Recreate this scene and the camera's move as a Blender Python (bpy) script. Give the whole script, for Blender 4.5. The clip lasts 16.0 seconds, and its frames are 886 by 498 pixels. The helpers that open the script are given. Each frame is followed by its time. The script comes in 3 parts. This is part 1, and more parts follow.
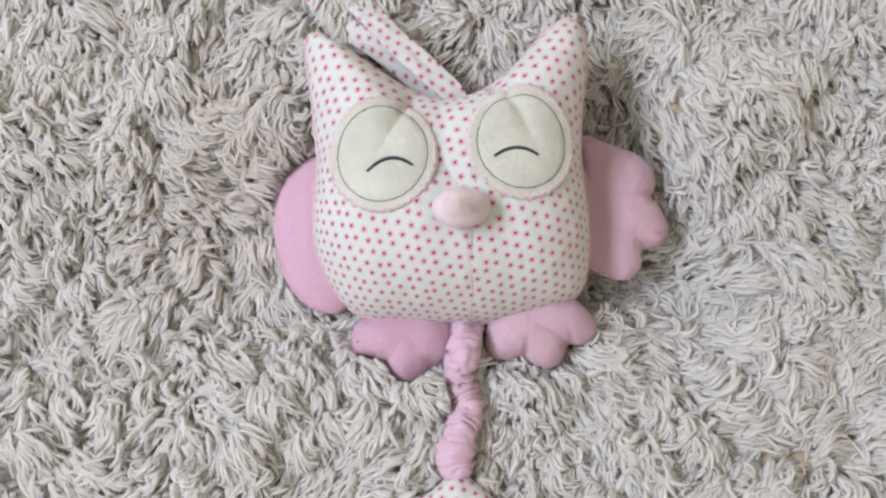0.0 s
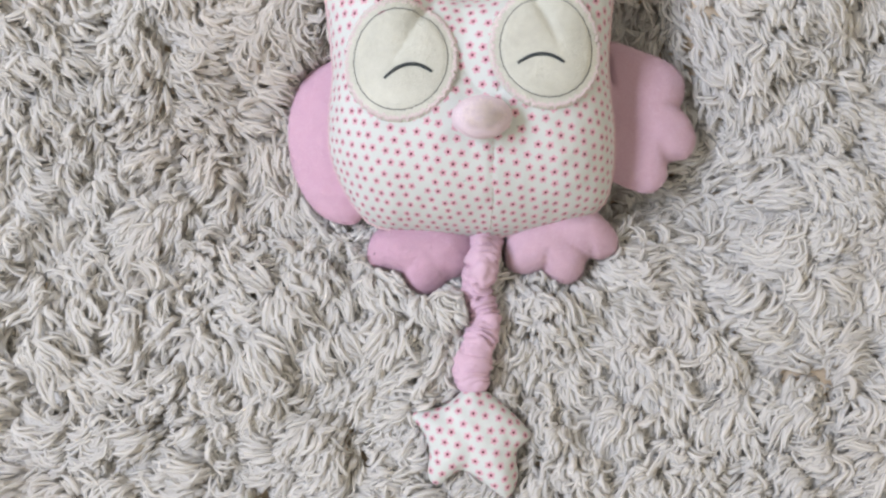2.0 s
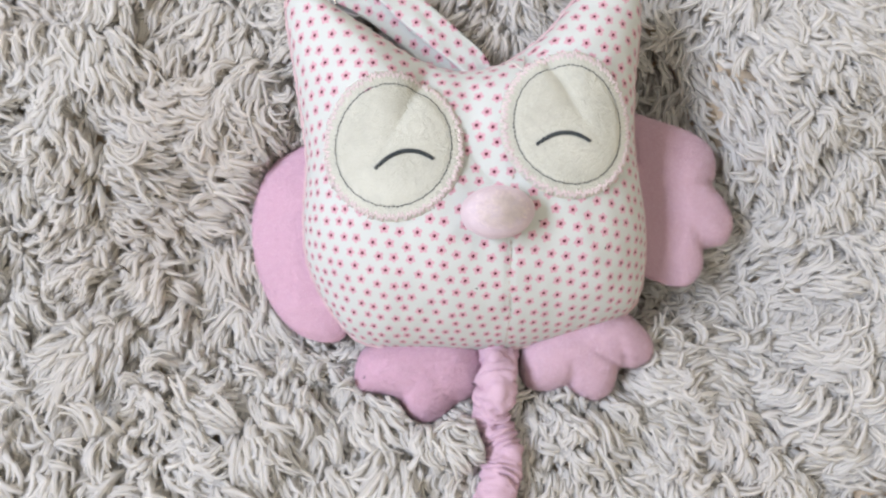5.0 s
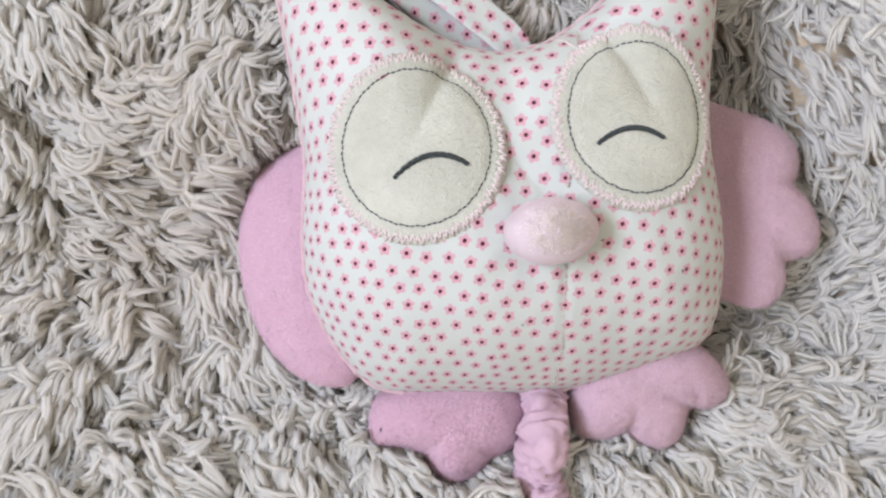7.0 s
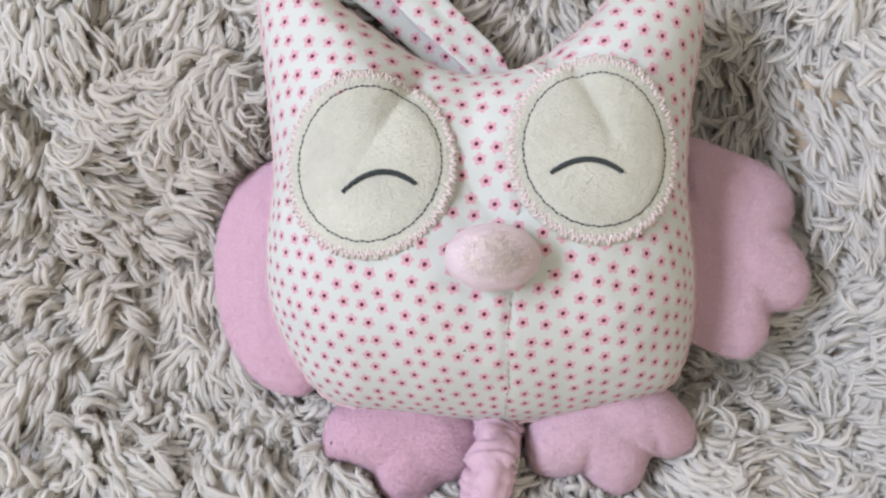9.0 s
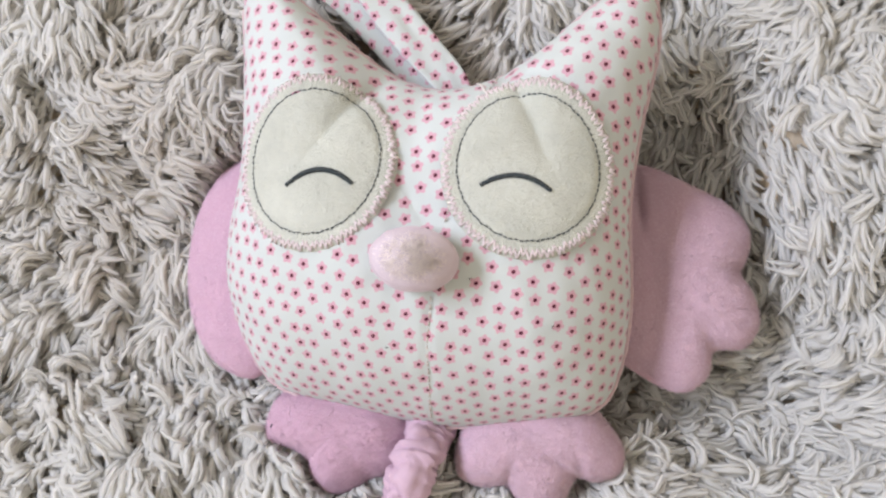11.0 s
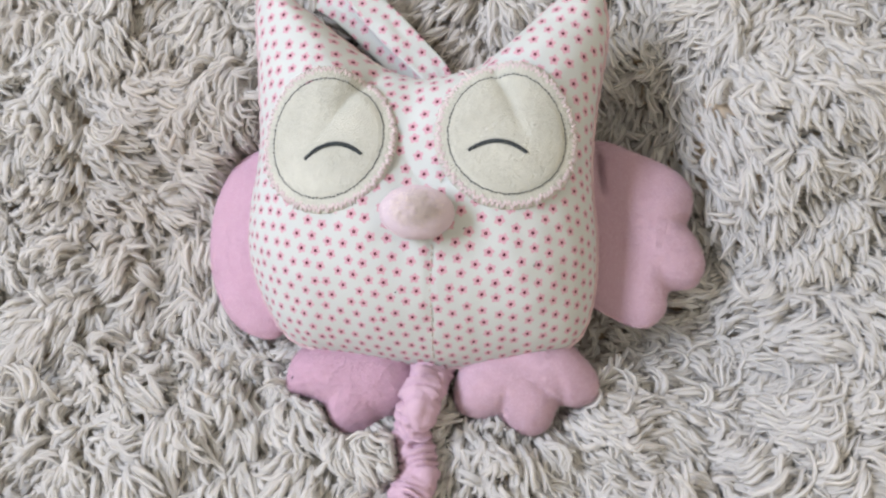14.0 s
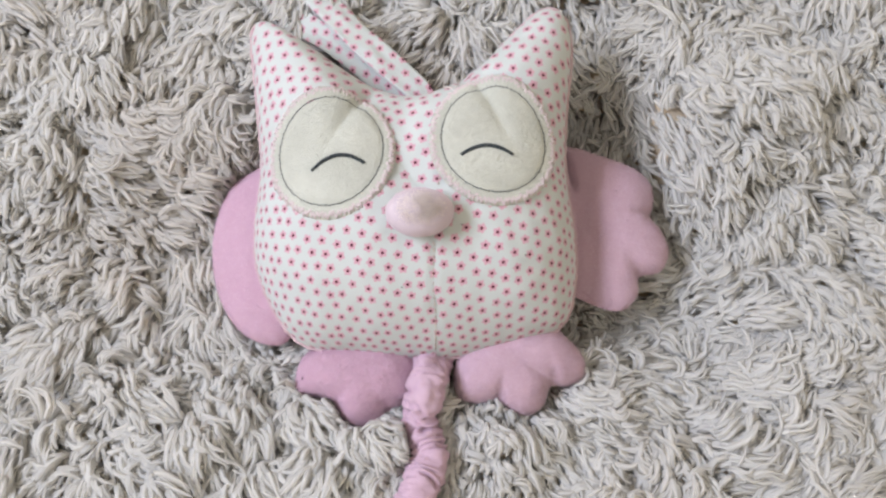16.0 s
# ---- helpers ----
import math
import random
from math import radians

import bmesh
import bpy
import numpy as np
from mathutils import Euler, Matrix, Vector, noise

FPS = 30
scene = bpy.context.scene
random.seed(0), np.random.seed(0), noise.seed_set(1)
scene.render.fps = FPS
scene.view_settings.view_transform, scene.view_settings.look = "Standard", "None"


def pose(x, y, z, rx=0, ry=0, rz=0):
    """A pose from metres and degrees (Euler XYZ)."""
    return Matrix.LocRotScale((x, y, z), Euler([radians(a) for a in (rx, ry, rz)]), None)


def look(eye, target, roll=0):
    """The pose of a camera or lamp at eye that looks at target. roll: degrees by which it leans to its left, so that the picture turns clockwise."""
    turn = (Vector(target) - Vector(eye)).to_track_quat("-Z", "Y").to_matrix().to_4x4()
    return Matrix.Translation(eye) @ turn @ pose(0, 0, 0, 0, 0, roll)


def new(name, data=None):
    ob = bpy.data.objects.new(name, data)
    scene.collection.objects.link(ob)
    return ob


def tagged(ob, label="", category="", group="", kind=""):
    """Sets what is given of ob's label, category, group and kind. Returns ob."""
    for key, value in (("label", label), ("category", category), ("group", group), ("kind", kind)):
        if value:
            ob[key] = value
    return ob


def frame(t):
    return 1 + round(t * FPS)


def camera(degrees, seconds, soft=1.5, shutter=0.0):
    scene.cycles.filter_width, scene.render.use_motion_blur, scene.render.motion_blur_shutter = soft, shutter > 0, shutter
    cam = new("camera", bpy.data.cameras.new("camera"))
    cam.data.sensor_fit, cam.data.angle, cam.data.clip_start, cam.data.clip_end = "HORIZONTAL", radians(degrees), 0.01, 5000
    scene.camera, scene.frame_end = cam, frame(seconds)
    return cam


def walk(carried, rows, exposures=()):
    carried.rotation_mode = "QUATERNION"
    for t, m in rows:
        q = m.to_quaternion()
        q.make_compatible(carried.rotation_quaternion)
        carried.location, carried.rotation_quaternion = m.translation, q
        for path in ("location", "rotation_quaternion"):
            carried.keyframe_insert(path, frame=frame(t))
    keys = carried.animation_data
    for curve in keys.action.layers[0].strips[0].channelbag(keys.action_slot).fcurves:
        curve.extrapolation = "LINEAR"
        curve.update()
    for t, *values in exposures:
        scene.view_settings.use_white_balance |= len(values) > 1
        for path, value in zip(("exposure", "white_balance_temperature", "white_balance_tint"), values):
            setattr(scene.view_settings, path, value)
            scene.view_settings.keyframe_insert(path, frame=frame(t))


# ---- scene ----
cam = camera(55.40, 16.0, soft=2.5)
# seconds, eye in metres, turn in degrees
EXPOSURES = [(0.0, -0.33), (4.5, -0.22), (8.5, -0.36), (12.0, -0.22), (16.0, -0.34)]
PATH = [
    (0, -0.0124, -0.0980, 0.6844, 9.15, -0.27, -0.73),
    (0.5, -0.0126, -0.0953, 0.6809, 8.18, -0.12, -0.74),
    (1, -0.0123, -0.0954, 0.6806, 6.50, 0.08, -0.62),
    (1.5, -0.0125, -0.0924, 0.6791, 4.26, 0.52, -0.34),
    (2, -0.0154, -0.0907, 0.6683, 2.70, 0.66, -0.03),
    (2.5, -0.0187, -0.0890, 0.6590, 2.10, 0.42, 0.12),
    (3, -0.0216, -0.0869, 0.6477, 2.00, 0.08, 0.11),
    (3.5, -0.0254, -0.0819, 0.6364, 2.24, -0.36, -0.21),
    (4, -0.0344, -0.0684, 0.6207, 3.22, -1.35, -1.05),
    (4.5, -0.0450, -0.0560, 0.5938, 5.07, -2.59, -1.99),
    (5, -0.0554, -0.0454, 0.5595, 6.64, -3.17, -3.01),
    (5.2, -0.0575, -0.0413, 0.5426, 7.03, -3.39, -3.55),
    (7.3, -0.0707, -0.0084, 0.4554, 5.06, -3.86, -4.09),
    (7.5, -0.0647, -0.0097, 0.4534, 5.11, -3.27, -3.63),
    (8, -0.0474, -0.0083, 0.4532, 5.28, -1.56, -2.31),
    (8.5, -0.0262, -0.0094, 0.4557, 5.87, 0.34, -0.72),
    (9, -0.0030, -0.0137, 0.4600, 6.85, 2.04, 1.31),
    (9.2, 0.0080, -0.0134, 0.4620, 7.05, 2.86, 2.26),
    (11.3, 0.0832, -0.0285, 0.4708, 10.71, 7.88, 8.62),
    (11.5, 0.0898, -0.0372, 0.4718, 11.64, 8.28, 8.91),
    (12, 0.1014, -0.0455, 0.4767, 11.44, 9.39, 9.01),
    (12.5, 0.1047, -0.0574, 0.4859, 11.26, 9.54, 8.45),
    (13, 0.0948, -0.0663, 0.4965, 11.14, 8.53, 7.38),
    (13.5, 0.0802, -0.0774, 0.5177, 11.54, 6.78, 6.22),
    (14, 0.0669, -0.0862, 0.5378, 12.34, 4.96, 4.78),
    (14.5, 0.0569, -0.0971, 0.5505, 13.00, 3.49, 2.72),
    (15, 0.0411, -0.1060, 0.5632, 13.56, 2.17, 1.02),
    (15.5, 0.0319, -0.1160, 0.5726, 14.23, 1.03, 0.19),
    (16, 0.0231, -0.1270, 0.5807, 15.09, 0.50, 0.10),
]
walk(cam, [(t, pose(*place)) for t, *place in PATH], EXPOSURES)

from mathutils.bvhtree import BVHTree

# world, window light
world = bpy.data.worlds.new("sky")
scene.world = world
world.use_nodes = True
wn = world.node_tree.nodes
sky = wn.new("ShaderNodeTexSky")
sky.sky_type, sky.sun_disc = "NISHITA", False
sky.sun_elevation, sky.sun_rotation = radians(38), radians(200)
world.node_tree.links.new(sky.outputs[0], wn["Background"].inputs[0])
wn["Background"].inputs[1].default_value = 0.1

WINDOW_Y0, WINDOW_Y1, WINDOW_Z0, WINDOW_Z1, WEST = -0.75, 0.95, 2.0, 2.9, -2.1
lamp_data = bpy.data.lights.new("window_light", "AREA")
lamp_data.shape, lamp_data.size, lamp_data.size_y = "RECTANGLE", WINDOW_Y1 - WINDOW_Y0, WINDOW_Z1 - WINDOW_Z0
lamp_data.energy, lamp_data.color = 182.0, (0.735, 0.805, 1.0)
lamp = new("window_light", lamp_data)
lamp.matrix_world = look((WEST + 0.02, (WINDOW_Y0 + WINDOW_Y1) / 2, (WINDOW_Z0 + WINDOW_Z1) / 2),
                         (WEST + 1, (WINDOW_Y0 + WINDOW_Y1) / 2, (WINDOW_Z0 + WINDOW_Z1) / 2 - 0.8))


# ---- materials ----
def material(name, rough=0.8, sheen=0.0):
    m = bpy.data.materials.new(name)
    m.use_nodes = True
    b = m.node_tree.nodes["Principled BSDF"]
    b.inputs["Roughness"].default_value = rough
    b.inputs["Specular IOR Level"].default_value = 0.25
    if sheen:
        b.inputs["Sheen Weight"].default_value = sheen
        b.inputs["Sheen Roughness"].default_value = 0.45
    return m, m.node_tree, b


def node(tree, kind, **values):
    n = tree.nodes.new("ShaderNode" + kind)
    for key, value in values.items():
        if key == "op":
            n.operation = value
        elif key == "ramp":
            for i, (place, colour) in enumerate(value):
                e = n.color_ramp.elements[i] if i < 2 else n.color_ramp.elements.new(place)
                e.position, e.color = place, (*colour, 1)
        else:
            n.inputs[key].default_value = value
    return n


def mixed(tree, factor, a, b):
    """A colour mix; factor a socket or number, a and b sockets or colours."""
    n = tree.nodes.new("ShaderNodeMix")
    n.data_type = "RGBA"
    for i, v in ((0, factor), (6, a), (7, b)):
        if isinstance(v, bpy.types.NodeSocket):
            tree.links.new(v, n.inputs[i])
        elif i:
            n.inputs[i].default_value = (*v, 1)
        else:
            n.inputs[i].default_value = v
    return n.outputs[2]


def maths(tree, op, a, b=0.0, c=0.0):
    n = tree.nodes.new("ShaderNodeMath")
    n.operation = op
    for i, v in enumerate((a, b, c)):
        if isinstance(v, bpy.types.NodeSocket):
            tree.links.new(v, n.inputs[i])
        else:
            n.inputs[i].default_value = v
    return n.outputs[0]


def bump(tree, shader, height, strength, distance):
    n = node(tree, "Bump", Strength=strength, Distance=distance)
    tree.links.new(height, n.inputs["Height"])
    tree.links.new(n.outputs[0], shader.inputs["Normal"])


def plain(name, colour, rough=0.8, scale=40.0, vary=0.12):
    m, t, b = material(name, rough)
    tex = node(t, "TexCoord")
    n1 = node(t, "TexNoise", Scale=scale, Detail=6.0)
    t.links.new(tex.outputs["Object"], n1.inputs["Vector"])
    dark = tuple(c * (1 - vary) for c in colour)
    t.links.new(mixed(t, n1.outputs[0], dark, colour), b.inputs["Base Color"])
    bump(t, b, n1.outputs[0], 0.2, 0.002)
    return m


def velour(name, colour, light, nap=1.0, mottle=0.16):
    """Short-pile plush: mottled nap, a soft sheen and fine fibre relief."""
    m, t, b = material(name, 0.9, 0.7)
    b.inputs["Sheen Tint"].default_value = (*light, 1)
    tex = node(t, "TexCoord")
    big = node(t, "TexNoise", Scale=38.0, Detail=3.0, Roughness=0.6)
    fine = node(t, "TexNoise", Scale=850.0, Detail=3.0, Roughness=0.8)
    brushed = node(t, "TexNoise", Scale=260.0, Detail=2.0, Distortion=0.6)
    for n in (big, fine, brushed):
        t.links.new(tex.outputs["Object"], n.inputs["Vector"])
    mid = maths(t, "MULTIPLY_ADD", big.outputs[0], 2.4, -0.7)
    f = maths(t, "MULTIPLY_ADD", brushed.outputs[0], 0.55, maths(t, "MULTIPLY_ADD", fine.outputs[0], 1.2, -0.48))
    both = maths(t, "ADD", maths(t, "MULTIPLY", mid, mottle), maths(t, "MULTIPLY_ADD", f, 0.5, 0.15))
    n = node(t, "Clamp")
    t.links.new(both, n.inputs[0])
    t.links.new(mixed(t, n.outputs[0], colour, light), b.inputs["Base Color"])
    h = maths(t, "ADD", fine.outputs[0], maths(t, "MULTIPLY", brushed.outputs[0], 0.8))
    bump(t, b, h, 0.5 * nap, 0.0014)
    return m


def nap_fibre(name, colour, light):
    """Single plush fibres, each a little lighter or darker than the next."""
    m, t, b = material(name, 0.95, 0.15)
    geo = node(t, "NewGeometry")
    t.links.new(mixed(t, geo.outputs["Random Per Island"], colour, light), b.inputs["Base Color"])
    return m


def flower_print(name):
    """White cotton printed with small five-petalled pink flowers, about a centimetre apart."""
    m, t, b = material(name, 0.75, 0.1)
    tex = node(t, "TexCoord")
    turn = node(t, "Mapping", Scale=(98, 118, 1), Rotation=(0, 0, 0.22))
    t.links.new(tex.outputs["UV"], turn.inputs["Vector"])
    uv = node(t, "SeparateXYZ")
    t.links.new(turn.outputs[0], uv.inputs[0])
    lean = node(t, "CombineXYZ")
    t.links.new(maths(t, "MULTIPLY_ADD", uv.outputs[1], 0.5, uv.outputs[0]), lean.inputs[0])
    t.links.new(uv.outputs[1], lean.inputs[1])
    cells = node(t, "TexVoronoi", Scale=1.0, Randomness=0.24)
    cells.voronoi_dimensions = "2D"
    t.links.new(lean.outputs[0], cells.inputs["Vector"])
    off = node(t, "VectorMath", op="SUBTRACT")
    t.links.new(lean.outputs[0], off.inputs[0])
    t.links.new(cells.outputs["Position"], off.inputs[1])
    skew = node(t, "SeparateXYZ")
    t.links.new(off.outputs[0], skew.inputs[0])
    real = node(t, "CombineXYZ")
    t.links.new(maths(t, "MULTIPLY", maths(t, "MULTIPLY_ADD", skew.outputs[1], -0.5, skew.outputs[0]), 1 / 98), real.inputs[0])
    t.links.new(maths(t, "MULTIPLY", skew.outputs[1], 1 / 118), real.inputs[1])
    size = node(t, "VectorMath", op="LENGTH")
    t.links.new(real.outputs[0], size.inputs[0])
    xy = node(t, "SeparateXYZ")
    t.links.new(real.outputs[0], xy.inputs[0])
    ang = maths(t, "ARCTAN2", xy.outputs[1], xy.outputs[0])
    spin = node(t, "SeparateColor")
    t.links.new(cells.outputs["Color"], spin.inputs[0])
    lobes = maths(t, "COSINE", maths(t, "MULTIPLY_ADD", ang, 5.0, maths(t, "MULTIPLY", spin.outputs[0], 6.28)))
    edge = maths(t, "MULTIPLY_ADD", lobes, 0.00045, 0.0028)
    petal = maths(t, "MULTIPLY_ADD", maths(t, "SUBTRACT", edge, size.outputs["Value"]), 4500.0, 0.5)
    heart = maths(t, "MULTIPLY_ADD", maths(t, "SUBTRACT", 0.00095, size.outputs["Value"]), 4500.0, 0.5)
    ring = maths(t, "MULTIPLY_ADD", maths(t, "SUBTRACT", 0.00105, size.outputs["Value"]), 2200.0, 0.5)
    masks = []
    for v in (petal, ring, heart):
        n = node(t, "Clamp")
        t.links.new(v, n.inputs[0])
        masks.append(n.outputs[0])
    weave = node(t, "TexNoise", Scale=2600.0, Detail=2.0)
    soil = node(t, "TexNoise", Scale=26.0, Detail=4.0)
    t.links.new(tex.outputs["Object"], weave.inputs["Vector"])
    t.links.new(tex.outputs["Object"], soil.inputs["Vector"])
    cloth = mixed(t, soil.outputs[0], (0.505, 0.525, 0.485), (0.548, 0.564, 0.53))
    c = mixed(t, masks[0], cloth, (0.575, 0.325, 0.365))
    c = mixed(t, masks[1], c, (0.47, 0.11, 0.17))
    c = mixed(t, masks[2], c, (0.07, 0.008, 0.02))
    t.links.new(c, b.inputs["Base Color"])
    fold = node(t, "TexNoise", Scale=55.0, Detail=3.0)
    t.links.new(tex.outputs["Object"], fold.inputs["Vector"])
    h = maths(t, "MULTIPLY_ADD", weave.outputs[0], 0.12, maths(t, "MULTIPLY", fold.outputs[0], 0.5))
    bump(t, b, h, 0.35, 0.0025)
    return m


def shag(name):
    """Cream wool-like pile: each strand a little different, beige staining in patches beside the toy and elsewhere,
    shade of the pit between the ears painted in.
    """
    m, t, b = material(name, 0.5, 0.1)
    b.inputs["Specular IOR Level"].default_value = 0.5
    tex = node(t, "TexCoord")
    geo = node(t, "NewGeometry")
    patch = node(t, "TexNoise", Scale=9.0, Detail=4.0, Roughness=0.6)
    t.links.new(tex.outputs["Object"], patch.inputs["Vector"])
    fibre = node(t, "TexNoise", Scale=1.0, Detail=3.0)
    along = node(t, "Mapping", Scale=(14, 2.2, 1))
    t.links.new(tex.outputs["UV"], along.inputs["Vector"])
    t.links.new(along.outputs[0], fibre.inputs["Vector"])
    stain_and_shade = maths(t, "MULTIPLY_ADD", patch.outputs[0], 2.0, -1.06)
    # beige stains; the spot at (-0.02, 0.16) paints the pit's brown shade between the ears
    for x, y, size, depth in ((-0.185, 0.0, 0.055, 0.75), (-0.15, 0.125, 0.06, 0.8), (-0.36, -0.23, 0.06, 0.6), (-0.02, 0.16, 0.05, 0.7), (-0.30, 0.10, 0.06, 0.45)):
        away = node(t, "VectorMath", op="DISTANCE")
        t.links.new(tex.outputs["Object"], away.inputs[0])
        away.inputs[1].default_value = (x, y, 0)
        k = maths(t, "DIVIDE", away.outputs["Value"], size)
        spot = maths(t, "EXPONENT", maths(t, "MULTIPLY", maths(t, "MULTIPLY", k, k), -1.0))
        stain_and_shade = maths(t, "MULTIPLY_ADD", maths(t, "MULTIPLY", spot, patch.outputs[0]), 2 * depth, stain_and_shade)
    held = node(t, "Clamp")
    t.links.new(maths(t, "MULTIPLY", stain_and_shade, maths(t, "MULTIPLY_ADD", geo.outputs["Random Per Island"], 0.9, 0.4)), held.inputs[0])
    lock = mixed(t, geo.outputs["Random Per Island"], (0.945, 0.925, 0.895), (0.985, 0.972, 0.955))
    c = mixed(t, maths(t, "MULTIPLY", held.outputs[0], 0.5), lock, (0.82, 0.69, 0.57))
    c = mixed(t, maths(t, "MULTIPLY", fibre.outputs[0], 0.2), c, (0.90, 0.86, 0.79))
    t.links.new(c, b.inputs["Base Color"])
    bump(t, b, fibre.outputs[0], 0.45, 0.0011)
    glow = t.nodes.new("ShaderNodeBsdfTranslucent")
    t.links.new(mixed(t, 0.5, c, (0.97, 0.92, 0.83)), glow.inputs["Color"])
    both = t.nodes.new("ShaderNodeMixShader")
    both.inputs[0].default_value = 0.42
    t.links.new(b.outputs[0], both.inputs[1])
    t.links.new(glow.outputs[0], both.inputs[2])
    # loose fibre lets some light straight through, a little warmer each time
    loose = t.nodes.new("ShaderNodeBsdfTransparent")
    loose.inputs["Color"].default_value = (1.0, 0.988, 0.955, 1)
    wool = t.nodes.new("ShaderNodeMixShader")
    wool.inputs[0].default_value = 0.42
    t.links.new(both.outputs[0], wool.inputs[1])
    t.links.new(loose.outputs[0], wool.inputs[2])
    t.links.new(wool.outputs[0], t.nodes["Material Output"].inputs["Surface"])
    return m


PINK_NAP = nap_fibre("pink_nap", (0.57, 0.36, 0.44), (0.72, 0.53, 0.60))
PALE_PINK_NAP = nap_fibre("pale_pink_nap", (0.56, 0.38, 0.44), (0.74, 0.58, 0.64))
PRINT = flower_print("flower_print_cotton")
PINK = velour("pink_velour", (0.525, 0.305, 0.385), (0.625, 0.42, 0.50))
PALE_PINK = velour("pale_pink_velour", (0.515, 0.32, 0.375), (0.62, 0.44, 0.495))
TAIL_PINK = velour("mauve_pink_velour", (0.52, 0.335, 0.405), (0.65, 0.47, 0.54))
CREAM = velour("cream_velour", (0.455, 0.45, 0.375), (0.66, 0.65, 0.555), 1.8, 0.55)
FLUFF = velour("nose_fluff", (0.546, 0.440, 0.466), (0.625, 0.519, 0.541), 0.4)
NOSE_PILE = nap_fibre("nose_pile_fibre", (0.76, 0.64, 0.57), (0.86, 0.75, 0.67))
DARK_THREAD = plain("grey_green_thread", (0.05, 0.06, 0.062), 0.6, 900, 0.4)
PINK_THREAD = plain("pale_pink_thread", (0.82, 0.69, 0.67), 0.6, 700, 0.35)
SEAM_PINK = plain("seam_pink_cotton", (0.66, 0.47, 0.48), 0.75, 600, 0.3)
CREAM_THREAD = plain("cream_thread", (0.62, 0.52, 0.45), 0.6, 700, 0.25)
PALE_THREAD = plain("pale_thread", (0.72, 0.66, 0.60), 0.6, 700, 0.2)
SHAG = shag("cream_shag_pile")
BACKING = plain("rug_backing", (0.66, 0.53, 0.38), 0.95, 420, 0.3)
# surfaces out of view, tinted so that their bounce warms the shaded sides
WALL = plain("wall_paint", (0.74, 0.67, 0.535), 0.85, 6, 0.04)
FLOOR = plain("floor_boards", (0.58, 0.49, 0.37), 0.5, 9, 0.3)
CEILING = plain("ceiling_paint", (0.78, 0.745, 0.66), 0.9, 5, 0.03)
TWIG = plain("dry_twig", (0.05, 0.035, 0.02), 0.8, 500, 0.3)


# ---- building helpers ----
def mesh_object(name, verts, faces, mat, parent=None, label="", uvs=None, smooth=True):
    me = bpy.data.meshes.new(name)
    me.from_pydata([tuple(v) for v in verts], [], [tuple(f) for f in faces])
    if uvs is not None:
        layer = me.uv_layers.new(name="cloth")
        loops = np.zeros(len(me.loops), dtype=np.int32)
        me.loops.foreach_get("vertex_index", loops)
        layer.data.foreach_set("uv", np.asarray(uvs, dtype=np.float32)[loops].ravel())
    if smooth:
        me.polygons.foreach_set("use_smooth", [True] * len(me.polygons))
    me.materials.append(mat)
    me.update()
    ob = new(name, me)
    if parent:
        ob.parent = parent
    if label:
        tagged(ob, label)
    return ob


def box(name, x0, x1, y0, y1, z0, z1, mat):
    v = [(x, y, z) for x in (x0, x1) for y in (y0, y1) for z in (z0, z1)]
    f = [(0, 1, 3, 2), (4, 6, 7, 5), (0, 4, 5, 1), (2, 3, 7, 6), (0, 2, 6, 4), (1, 5, 7, 3)]
    return mesh_object(name, v, f, mat, smooth=False)


def closed_curve(points, count):
    """A smooth closed curve through the points, evenly spaced."""
    p = np.array(points, float)
    n = len(p)
    fine = []
    for i in range(n):
        a, b, c, d = p[i - 1], p[i], p[(i + 1) % n], p[(i + 2) % n]
        for u in np.linspace(0, 1, 24, endpoint=False):
            fine.append(0.5 * (2 * b + (c - a) * u + (2 * a - 5 * b + 4 * c - d) * u * u + (3 * b - a - 3 * c + d) * u ** 3))
    fine = np.array(fine + fine[:1])
    run = np.r_[0, np.cumsum(np.linalg.norm(np.diff(fine, axis=0), axis=1))]
    at = np.linspace(0, run[-1], count, endpoint=False)
    return np.c_[tuple(np.interp(at, run, fine[:, k]) for k in range(fine.shape[1]))]


def open_curve(points, count):
    p = np.array(points, float)
    p = np.vstack((2 * p[0] - p[1], p, 2 * p[-1] - p[-2]))
    fine = []
    for i in range(1, len(p) - 2):
        a, b, c, d = p[i - 1:i + 3]
        for u in np.linspace(0, 1, 24, endpoint=i == len(p) - 3):
            fine.append(0.5 * (2 * b + (c - a) * u + (2 * a - 5 * b + 4 * c - d) * u * u + (3 * b - a - 3 * c + d) * u ** 3))
    fine = np.array(fine)
    run = np.r_[0, np.cumsum(np.linalg.norm(np.diff(fine[:, :3], axis=0), axis=1))]
    at = np.linspace(0, run[-1], count)
    return np.c_[tuple(np.interp(at, run, fine[:, k]) for k in range(fine.shape[1]))], run[-1]


